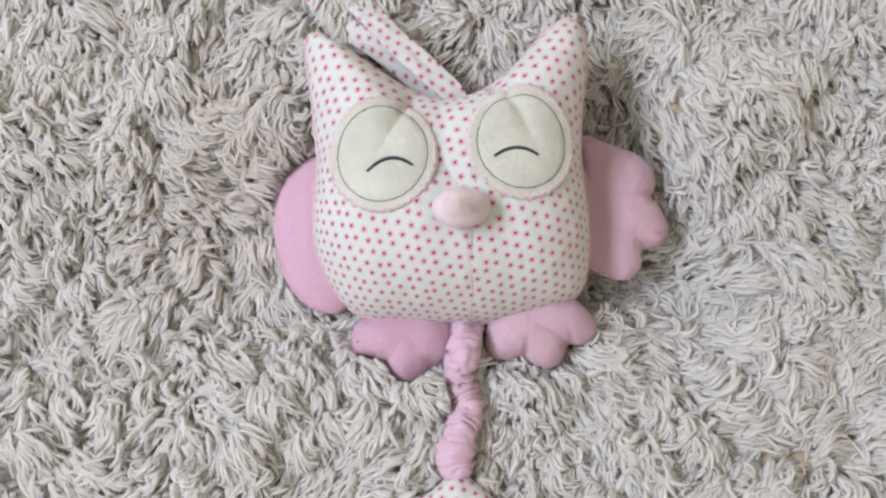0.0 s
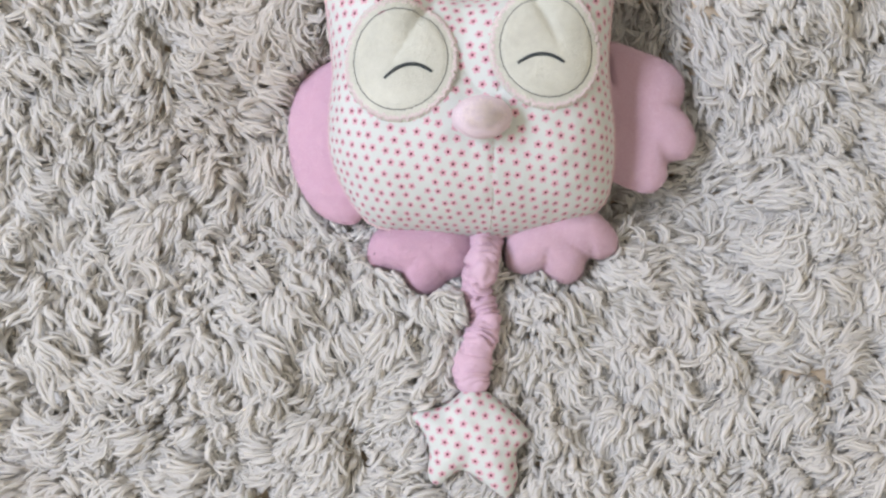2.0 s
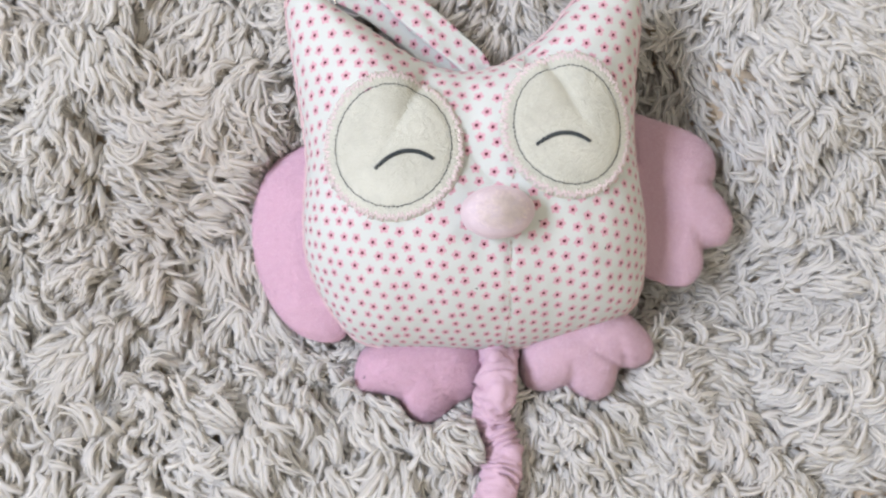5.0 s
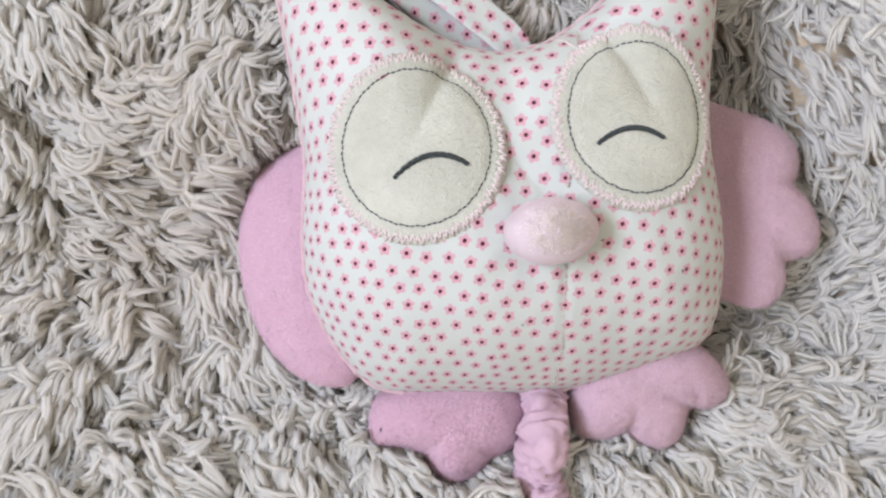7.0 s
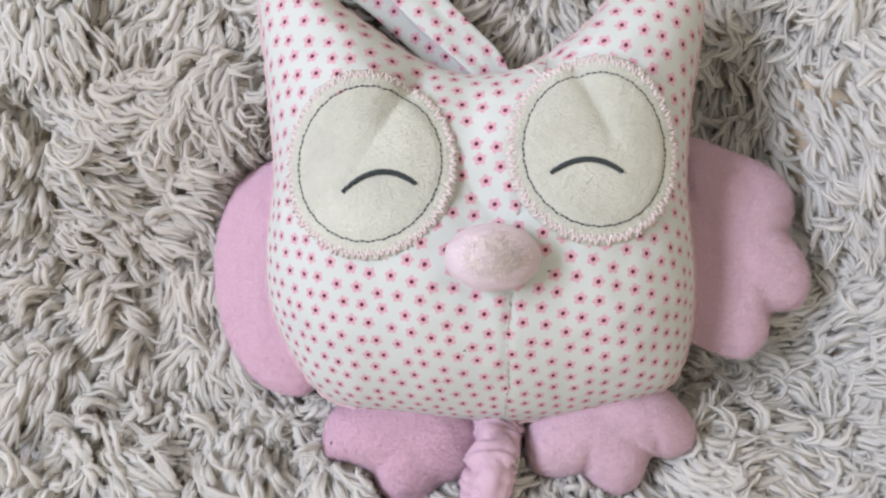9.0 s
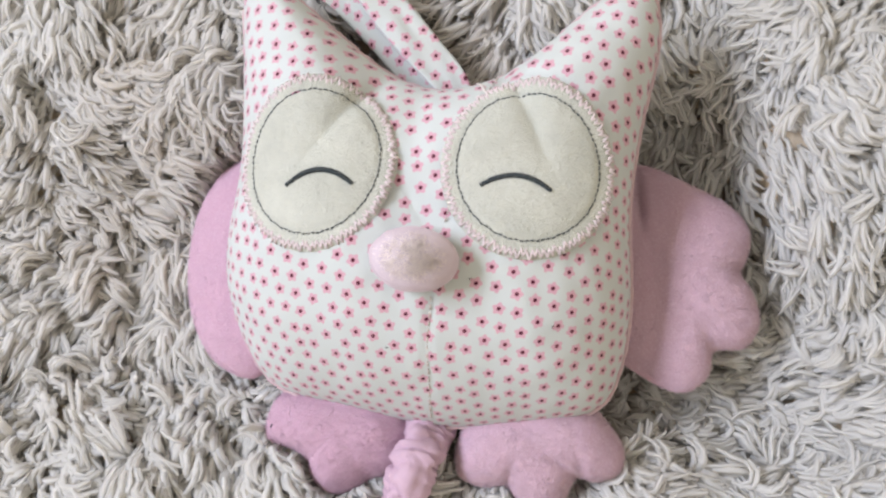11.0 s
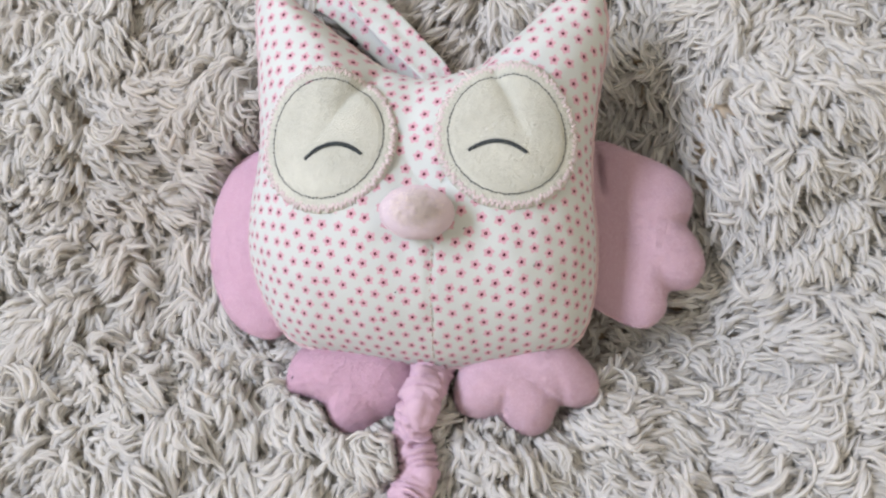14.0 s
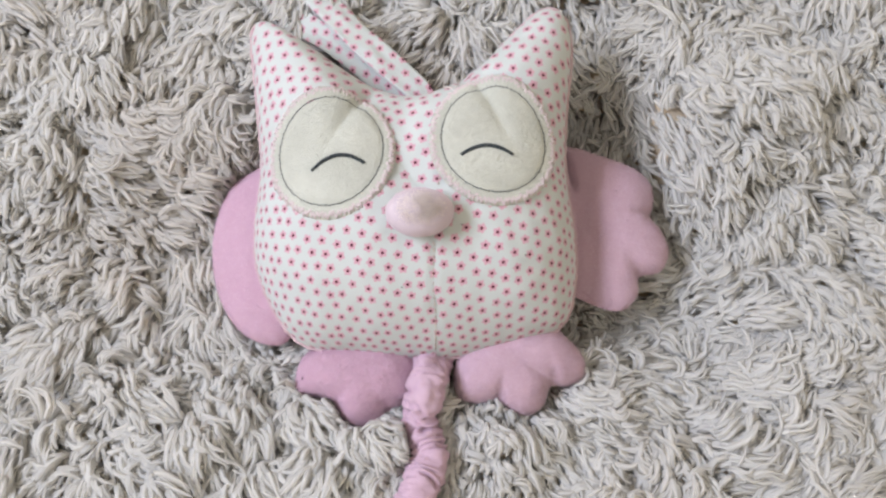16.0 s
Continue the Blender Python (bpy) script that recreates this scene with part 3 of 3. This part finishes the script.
def right_dent(x, y):
    d = crease(x, y, (0.105, 0.106), (0.111, 0.068), 0.006, 0.0026)
    d += 0.0075 * gauss(x - 0.114 + 0.1 * (y - 0.05), 0.017)
    for qx, qy, ang in ((0.166, 0.054, 0.1), (0.156, 0.010, -0.8)):
        along = -(x - qx) * math.cos(ang) - (y - qy) * math.sin(ang)
        off = (x - qx) * math.sin(ang) - (y - qy) * math.cos(ang)
        d += 0.0022 * gauss(off, 0.004) * gauss(along, 0.012)
    return d


right_wing = cushion("wing", RIGHT_WING, (0.125, 0.048), -0.002, 0.022, 0.020, PALE_PINK, toy, "pale pink velour wing with three rounded feather tips", 140, 26, 0.5, dent=right_dent)


def foot_dent(marks):
    def dent(x, y):
        d = 0.0
        for qx, qy, ang in marks:
            along = (x - qx) * math.cos(ang) + (y - qy) * math.sin(ang)
            off = -(x - qx) * math.sin(ang) + (y - qy) * math.cos(ang)
            d += 0.003 * gauss(off, 0.003) * gauss(along, 0.011)
        return d
    return dent


left_foot = cushion("foot", LEFT_FOOT, (-0.038, -0.060), -0.002, 0.024, 0.020, PINK, toy, "pink velour foot with rounded toes", 110, 24, 0.48)
right_foot = cushion("foot", RIGHT_FOOT, (0.069, -0.053), 0.000, 0.024, 0.020, PALE_PINK, toy, "pale pink velour foot with rounded toes", 120, 24, 0.48,
        dent=foot_dent(((0.056, -0.074, 1.5), (0.093, -0.064, 1.9))))
nap(left_wing, 12000, 0.0011, PINK_NAP, (-0.2, -0.5), "short brushed pink pile")
nap(right_wing, 22800, 0.0012, PALE_PINK_NAP, (0.3, -0.5), "short brushed pale pink pile")
nap(left_foot, 15600, 0.0011, PINK_NAP, (0.6, 0.0), "short brushed pink pile")
nap(right_foot, 13200, 0.0012, PALE_PINK_NAP, (0.2, -0.4), "short brushed pale pink pile")


def speck(ob, x, y, size, turn, label):
    p = above(ob, x, y) + Vector((0, 0, 0.0003))
    d = Vector((math.cos(turn), math.sin(turn), 0)) * size
    mesh_object("speck", *tube([p - d, p + Vector((0, 0, 0.0003)), p + d], size * 0.45, 6, taper=np.array([0.4, 1, 0.4])), DARK_THREAD, ob, label)


speck(left_foot, -0.0765, -0.0635, 0.0011, 1.2, "tiny dark speck on the pink foot")
speck(body, -0.007, -0.014, 0.0007, 0.3, "tiny dark speck on the print")
speck(body, 0.070, 0.006, 0.0007, 1.1, "tiny dark speck on the print")
speck(body, 0.030, 0.022, 0.0007, 0.6, "tiny dark speck on the print")

# tail
TAIL = [(0.0105, -0.042, -0.002), (0.0105, -0.054, 0.008), (0.0085, -0.066, 0.022), (0.0055, -0.077, 0.025), (0.003, -0.088, 0.016), (0.0035, -0.098, 0.013), (0.007, -0.110, 0.016), (0.0075, -0.121, 0.021), (0.003, -0.134, 0.026), (-0.001, -0.150, 0.030), (0.001, -0.168, 0.032)]


def tail_mesh():
    n, k = 260, 34
    p, length = open_curve(TAIL, n)
    t = np.gradient(p, axis=0)
    t /= np.linalg.norm(t, axis=1)[:, None]
    side = np.cross(t, (0, 0, 1.0))
    side /= np.linalg.norm(side, axis=1)[:, None]
    top = np.cross(side, t)
    verts = []
    for i in range(n):
        s = i / (n - 1)
        base = 0.0118 + 0.0022 * max(0, min(1, (s - 0.72) / 0.1)) - 0.006 * max(0, (s - 0.93) / 0.07) ** 2
        crimp = 1 - 0.5 * max(0, min(1, (s - 0.74) / 0.06))
        for j in range(k):
            a = 2 * math.pi * j / k
            ca, sa = math.cos(a), math.sin(a)
            phase = s * 62 + 2.6 * noise.noise((ca * 0.9, sa * 0.9, s * 9)) + 1.6 * math.cos(a + s * 15) + 4 * noise.noise((s * 12, 0.2, 0.7))
            ridge = 2.2 * (abs(math.sin(phase)) ** 0.55 - 0.74) * min(1, 0.15 + 1.7 * abs(noise.noise((ca * 1.3, sa * 1.3, s * 15 + 4))))
            bulge = 0.36 * noise.noise((ca * 0.8, sa * 0.8, s * 13 + 1.3))
            fine = 0.10 * noise.noise((ca * 2.0, sa * 2.0, s * 55)) + 0.05 * noise.noise((ca * 4, sa * 4, s * 120))
            r = base * (1 + crimp * (0.26 * ridge + bulge + fine))
            verts.append(p[i] + side[i] * ca * r + top[i] * sa * r)
    faces = [(i * k + j, i * k + (j + 1) % k, (i + 1) * k + (j + 1) % k, (i + 1) * k + j) for i in range(n - 1) for j in range(k)]
    faces += [tuple(reversed(range(k))), tuple((n - 1) * k + j for j in range(k))]
    return verts, faces


tail = mesh_object("tail", *tail_mesh(), TAIL_PINK, toy, "scrunched pale pink velour pull cord")
nap(tail, 14400, 0.0011, PINK_NAP, (0.0, -0.3), "short brushed pale pink pile")
cushion("star", STAR, (-0.002, -0.203), 0.030, 0.020, 0.016, PRINT, toy, "small stuffed star of pink flower print cotton", 150, 30, 0.5, tilt=(0.0, 0.0), lumps=0.0038)


# hanging loop
def ribbon(rows, count, name, label):
    """A flat doubled strip through rows of (x, y, z, half width, roll in degrees)."""
    p, length = open_curve(rows, count)
    c = p[:, :3]
    t = np.gradient(c, axis=0)
    t /= np.linalg.norm(t, axis=1)[:, None]
    side = np.cross(t, (0, 0, 1.0))
    side /= np.linalg.norm(side, axis=1)[:, None]
    top = np.cross(side, t)
    verts, uvs, k = [], [], 14
    for i in range(count):
        a = radians(p[i, 4])
        u, w = side[i] * math.cos(a) + top[i] * math.sin(a), top[i] * math.cos(a) - side[i] * math.sin(a)
        for layer in (1, -1):
            for j in range(k):
                f = 2 * j / (k - 1) - 1
                f *= layer
                wave = 0.0022 * noise.noise((f * 1.5 + 5, i * 0.12, 0.5)) + 0.0006 * noise.noise((f * 4, i * 0.3, 8.5))
                thick = layer * 0.0011 * math.sqrt(max(0, 1 - f * f * 0.98)) + layer * 0.0004
                verts.append(c[i] + u * f * p[i, 3] + w * (wave + thick))
                uvs.append((f * p[i, 3] + 0.02 * layer, i / count * length + layer))
    m = 2 * k
    faces = [(i * m + j, i * m + (j + 1) % m, (i + 1) * m + (j + 1) % m, (i + 1) * m + j) for i in range(count - 1) for j in range(m)]
    faces += [tuple(reversed(range(m))), tuple((count - 1) * m + j for j in range(m))]
    return mesh_object(name, verts, faces, PRINT, toy, label, uvs)


LOOP = [(0.002, 0.116, 0.036, 0.008, -10), (-0.014, 0.128, 0.043, 0.0085, 12), (-0.038, 0.151, 0.044, 0.009, 16), (-0.062, 0.172, 0.042, 0.009, 14), (-0.091, 0.195, 0.034, 0.0095, 10), (-0.116, 0.228, 0.034, 0.01, 5), (-0.146, 0.278, 0.032, 0.011, 10),
        (-0.15, 0.315, 0.034, 0.011, 30), (-0.128, 0.33, 0.036, 0.011, 10), (-0.105, 0.29, 0.036, 0.011, 0), (-0.081, 0.225, 0.035, 0.0115, 14), (-0.057, 0.19, 0.043, 0.0115, 20), (-0.027, 0.155, 0.05, 0.0112, 16), (0, 0.13, 0.049, 0.0095, 5), (0.008, 0.114, 0.04, 0.008, 0)]
ribbon(LOOP, 150, "hanging_loop", "flower print cotton hanging loop")


# ---- the rug ----
class Field:
    """Smooth random values over the plan, one value lattice with cells of a given size."""
    def __init__(self, cell, seed):
        self.cell, self.grid = cell, np.random.RandomState(seed).uniform(-1, 1, (160, 160))

    def __call__(self, x, y):
        u, v = np.asarray(x) / self.cell + 80, np.asarray(y) / self.cell + 80
        i, j = np.floor(u).astype(int), np.floor(v).astype(int)
        f, g = u - i, v - j
        f, g = f * f * (3 - 2 * f), g * g * (3 - 2 * g)
        i, j = i % 158, j % 158
        q = self.grid
        return (q[i, j] * (1 - f) + q[i + 1, j] * f) * (1 - g) + (q[i, j + 1] * (1 - f) + q[i + 1, j + 1] * f) * g


SOFT, ROUGH = Field(0.075, 11), Field(0.032, 12)
RUG_X0, RUG_X1, RUG_Y0, RUG_Y1 = -0.50, 0.50, -0.38, 0.37


def rug_level(x, y):
    """Height of the rug's pile: pressed down in a trough under the toy, raised above and below it."""
    x, y = np.asarray(x, float), np.asarray(y, float)
    trough = np.exp(-((y + 0.005) / 0.078) ** 2)
    side = 1 / (1 + np.exp(-(x - 0.10) / 0.03))
    trough = trough * (1 - 0.72 / (1 + np.exp(-(x - 0.212) / 0.012)))
    pit = 0.034 * np.exp(-((x + 0.025) / 0.05) ** 2 - ((y - 0.148) / 0.03) ** 2)
    tuft = 0.045 * np.exp(-((x - 0.225) / 0.05) ** 2 - ((y - 0.135) / 0.05) ** 2)
    edge = 0.217 - 0.36 * np.clip(y, 0, 0.2)
    lee = 1 / (1 + np.exp(-(x - 0.085) / 0.008)) / (1 + np.exp((x - edge) / 0.006)) * np.exp(-((y - 0.075) / 0.085) ** 6)
    hem = np.minimum.reduce([x - RUG_X0, RUG_X1 - x, y - RUG_Y0, RUG_Y1 - y])
    fall = np.clip(1 - hem / 0.06, 0, 1) ** 2
    plain_level = 0.024 - trough * (0.042 + 0.026 * side) + tuft - pit
    return (plain_level - lee * (plain_level + 0.032)) * (1 - fall) - 0.045 * fall


def inside(x, y, outline):
    p = closed_curve(outline, 90)
    hit = np.zeros(np.shape(x), bool)
    for (ax, ay), (bx, by) in zip(p, np.roll(p, -1, axis=0)):
        if ay != by:
            hit ^= ((ay > y) != (by > y)) & (x < (bx - ax) * (y - ay) / (by - ay) + ax)
    return hit


def rug_base():
    nx, ny = 140, 110
    xs, ys = np.linspace(RUG_X0, RUG_X1, nx), np.linspace(RUG_Y0, RUG_Y1, ny)
    gx, gy = np.meshgrid(xs, ys, indexing="ij")
    top = np.minimum(rug_level(gx, gy) - 0.022 + 0.004 * ROUGH(gx, gy), 0.013)
    for piece, most in ((BODY, -0.035), (LEFT_WING, -0.03), (RIGHT_WING, -0.03), (LEFT_FOOT, -0.03), (RIGHT_FOOT, -0.03), (STAR, 0.004)):
        top = np.where(inside(gx, gy, piece), np.minimum(top, most), top)
    low = np.full_like(top, FLOOR_Z)
    top = np.maximum(top, FLOOR_Z + 0.008)
    v = np.vstack((np.c_[gx.ravel(), gy.ravel(), top.ravel()], np.c_[gx.ravel(), gy.ravel(), low.ravel()]))
    at = lambda i, j: i * ny + j
    f = [(at(i, j), at(i + 1, j), at(i + 1, j + 1), at(i, j + 1)) for i in range(nx - 1) for j in range(ny - 1)]
    f += [tuple(k + nx * ny for k in reversed(q)) for q in f]
    edge = [at(i, 0) for i in range(nx)] + [at(nx - 1, j) for j in range(1, ny)] + [at(i, ny - 1) for i in range(nx - 2, -1, -1)] + [at(0, j) for j in range(ny - 2, 0, -1)]
    for a, b in zip(edge, edge[1:] + edge[:1]):
        f.append((b, a, a + nx * ny, b + nx * ny))
    return v, f


rug = tagged(mesh_object("rug", *rug_base(), BACKING), "cream shaggy long-pile rug with tousled matted locks", "rug")


# which way the pile has been brushed, patch by patch: x, y, degrees
BRUSHED = [(-0.33, 0.11, -60), (-0.34, 0.01, -85), (-0.27, 0.06, 235), (-0.22, 0.09, -50), (-0.18, 0.05, -25), (-0.22, 0.015, 205), (-0.165, -0.01, -80), (-0.27, -0.03, 240), (-0.34, -0.06, 235), (-0.22, -0.05, -15),
           (-0.26, -0.11, 250), (-0.30, -0.145, -20), (-0.24, -0.17, 215), (-0.26, -0.21, 245), (-0.13, -0.11, -85), (-0.10, -0.18, 230), (-0.09, -0.24, 20), (-0.34, -0.22, 180), (0.06, -0.11, -60), (0.09, -0.16, -40),
           (0.12, -0.20, 240), (0.18, -0.13, -55), (0.25, -0.12, 50), (0.23, -0.19, 245), (0.20, 0.11, 250), (0.26, 0.09, -85), (0.28, 0.02, -55), (0.20, 0.0, -35), (0.05, 0.20, 230), (-0.15, 0.17, -70)]


def brushed(x, y):
    """The lie of the pile in radians: the nearest patches blended, with swirls of its own."""
    x, y = np.asarray(x, float), np.asarray(y, float)
    vx, vy = np.zeros_like(x), np.zeros_like(x)
    for px, py, turn in BRUSHED:
        w = np.exp(-((x - px) ** 2 + (y - py) ** 2) / 0.032 ** 2) + 1e-6
        vx, vy = vx + w * math.cos(radians(turn)), vy + w * math.sin(radians(turn))
    return np.arctan2(vy, vx) + 0.9 * SOFT(x + 0.4, y) + 0.5 * Field(0.16, 21)(x, y)


def pile():
    rng = np.random.RandomState(5)
    step = 0.0048
    gx, gy = np.meshgrid(np.arange(RUG_X0 + 0.01, RUG_X1 - 0.01, step), np.arange(RUG_Y0 + 0.01, RUG_Y1 - 0.01, step), indexing="ij")
    x = gx.ravel() + rng.uniform(-0.5, 0.5, gx.size) * step
    y = gy.ravel() + rng.uniform(-0.5, 0.5, gx.size) * step
    keep = (np.maximum(np.abs(x + 0.005) / 0.41, np.abs(y + 0.01) / 0.28) < 1) | (rng.uniform(0, 1, len(x)) < 0.3)
    keep &= ~inside(x, y, [(px * 0.86, 0.05 + (py - 0.05) * 0.8) for px, py in BODY])
    x, y = x[keep], y[keep]
    n = len(x)
    # tufts: locks of one tuft lean one way and fan out from its middle
    tx, ty = rng.uniform(RUG_X0, RUG_X1, 520), rng.uniform(RUG_Y0, RUG_Y1, 520)
    wob_x, wob_y = x + 0.012 * ROUGH(x + 3, y), y + 0.012 * ROUGH(x, y + 3)
    best, second, pick = np.full(n, 9.0), np.full(n, 9.0), np.zeros(n, int)
    for i in range(len(tx)):
        d = (wob_x - tx[i]) ** 2 + (wob_y - ty[i]) ** 2
        closer = d < best
        second = np.where(closer, best, np.minimum(second, d))
        pick, best = np.where(closer, i, pick), np.where(closer, d, best)
    lean = brushed(tx, ty) + rng.normal(0, 0.38, len(tx))
    curl = rng.normal(0, 1.2, len(tx))
    flow = brushed(x, y) + 0.5 * SOFT(x, y)
    fan = np.arctan2(y - ty[pick], x - tx[pick])
    gap = np.sqrt(second) - np.sqrt(best)
    mess = np.clip(Field(0.055, 31)(x, y) * 2.2 - 0.75, 0, 1)
    vx = 0.5 * np.cos(flow) + 0.95 * np.cos(lean[pick]) + 0.3 * np.cos(fan) + rng.normal(0, 1, n) * (0.16 + 0.6 * mess)
    vy = 0.5 * np.sin(flow) + 0.95 * np.sin(lean[pick]) + 0.3 * np.sin(fan) + rng.normal(0, 1, n) * (0.16 + 0.6 * mess)
    ang = np.where(rng.uniform(0, 1, n) < 0.1, rng.uniform(-math.pi, math.pi, n), np.arctan2(vy, vx))
    level = rug_level(x, y) + 0.005 * ROUGH(x, y) + 0.007 * SOFT(x + 1, y) + np.clip(gap * 0.9, 0, 0.019) - 0.009
    long = rng.uniform(0.017, 0.030, n) * (1 + 0.2 * SOFT(x, y + 2)) * (1 - 0.3 * mess)
    bend = 1.15 * curl[pick] + rng.normal(0, 0.5, n)
    stand = np.clip(0.85 + 0.3 * ROUGH(x + 5, y) + rng.normal(0, 0.16, n) + 0.3 * mess, 0.3, 1.7)
    thick = rng.uniform(0.0020, 0.0036, n)
    # every lock is a bundle of soft blunt strands lying side by side
    per = 4
    def spread(a):
        return np.repeat(a, per)
    m = n * per
    around, off = rng.uniform(0, 2 * math.pi, m), np.sqrt(rng.uniform(0, 1, m)) * spread(thick)
    ox, oz = off * np.cos(around), 0.45 * off * np.sin(around)
    stray = np.where(rng.uniform(0, 1, m) < 0.14, 0.45, 0.13)
    ang, bend = spread(ang) + rng.normal(0, 1, m) * stray, spread(bend) + rng.normal(0, 0.2, m)
    x, y, level, stand = spread(x), spread(y), spread(level), spread(stand)
    long = spread(long) * rng.uniform(0.7, 1.12, m)
    wave, phase = spread(rng.uniform(0.1, 0.5, n)), spread(rng.uniform(0, 6.28, n)) + rng.normal(0, 0.3, m)
    wide = rng.uniform(0.0010, 0.0023, m)
    n, rings, sides = m, 6, 3
    s = np.array([0.0, 0.22, 0.46, 0.7, 0.93, 1.0])
    girth = np.array([0.75, 0.95, 1.05, 1.0, 0.75, 0.3])
    pts = np.zeros((n, rings, 3))
    px, py = x.copy(), y.copy()
    for r in range(rings):
        close = 1.2 - 0.65 * s[r]
        pts[:, r, 0], pts[:, r, 1] = px - np.sin(ang) * ox * close, py + np.cos(ang) * ox * close
        half = 0.5 * (s[r] + s[min(r + 1, rings - 1)])
        a = ang + bend * (1.25 * half ** 1.4 - 0.35) + wave * np.sin(5.5 * half + phase)
        reach = long * (s[min(r + 1, rings - 1)] - s[r]) * (0.45 + 0.65 * min(1, half * 2.2))
        px, py = px + np.cos(a) * reach, py + np.sin(a) * reach
        pts[:, r, 2] = level - 0.012 + 0.013 * stand * math.sin(min(1.0, 0.15 + s[r] * 1.05) * math.pi * 0.66) + oz * close
    # locks that meet the toy pass under it
    low = ((inside(pts[..., 0], pts[..., 1], BODY), -0.012), (inside(pts[..., 0], pts[..., 1], LEFT_WING), -0.016), (inside(pts[..., 0], pts[..., 1], RIGHT_WING), -0.020),
           (inside(pts[..., 0], pts[..., 1], LEFT_FOOT), -0.018), (inside(pts[..., 0], pts[..., 1], RIGHT_FOOT), -0.018), (inside(pts[..., 0], pts[..., 1], STAR), 0.014))
    for hit, z in low:
        pts[..., 2] = np.where(hit, np.minimum(pts[..., 2], z), pts[..., 2])
    cord, _ = open_curve(TAIL, 40)
    for cx, cy, cz in cord:
        near = (pts[..., 0] - cx) ** 2 + (pts[..., 1] - cy) ** 2 < 0.011 ** 2
        pts[..., 2] = np.where(near, np.minimum(pts[..., 2], cz - 0.009), pts[..., 2])
    t = np.gradient(pts, axis=1)
    t /= np.linalg.norm(t, axis=2)[..., None] + 1e-9
    up = np.zeros_like(t)
    up[..., 2] = 1
    across = np.cross(t, up)
    across /= np.linalg.norm(across, axis=2)[..., None] + 1e-6
    top = np.cross(across, t)
    rad = wide[:, None] * girth[None]
    roll = math.pi / 2 + rng.normal(0, 0.6, n)
    verts = np.zeros((n, rings, sides, 3), np.float32)
    uv = np.zeros((n, rings, sides, 2), np.float32)
    shift = rng.uniform(0, 50, n)
    for j in range(sides):
        a = roll + 2 * math.pi * j / sides
        verts[:, :, j] = pts + rad[..., None] * (np.cos(a)[:, None, None] * across + 0.72 * np.sin(a)[:, None, None] * top)
        uv[:, :, j, 0] = (j / sides + shift)[:, None]
        uv[:, :, j, 1] = s[None] + shift[:, None]
    base = (np.arange(n) * rings * sides)[:, None]
    quad = np.array([(r * sides + j, r * sides + (j + 1) % sides, (r + 1) * sides + (j + 1) % sides, (r + 1) * sides + j) for r in range(rings - 1) for j in range(sides)])
    faces = (base[:, :, None] + quad[None]).reshape(-1, 4).astype(np.int32)
    me = bpy.data.meshes.new("shag")
    me.vertices.add(n * rings * sides)
    me.vertices.foreach_set("co", verts.ravel())
    me.loops.add(faces.size)
    me.loops.foreach_set("vertex_index", faces.ravel())
    me.polygons.add(len(faces))
    me.polygons.foreach_set("loop_start", np.arange(0, faces.size, 4, dtype=np.int32))
    me.polygons.foreach_set("loop_total", np.full(len(faces), 4, np.int32))
    me.polygons.foreach_set("use_smooth", np.ones(len(faces), bool))
    layer = me.uv_layers.new(name="lock")
    layer.data.foreach_set("uv", uv.reshape(-1, 2)[faces.ravel()].ravel())
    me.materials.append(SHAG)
    me.update(calc_edges=True)
    me.validate()
    ob = new("shag", me)
    ob.parent = rug
    return tagged(ob, "long cream pile locks lying in swirls", kind="stuff")


pile()

# a bit of dry twig caught in the pile
tagged(mesh_object("twig", *tube([(-0.235, 0.018, -0.006), (-0.231, 0.0155, -0.004), (-0.228, 0.012, -0.006)], 0.0008, 6, taper=np.array([0.6, 1, 0.4])), TWIG), "tiny dark dry twig caught in the cream rug", "twig")
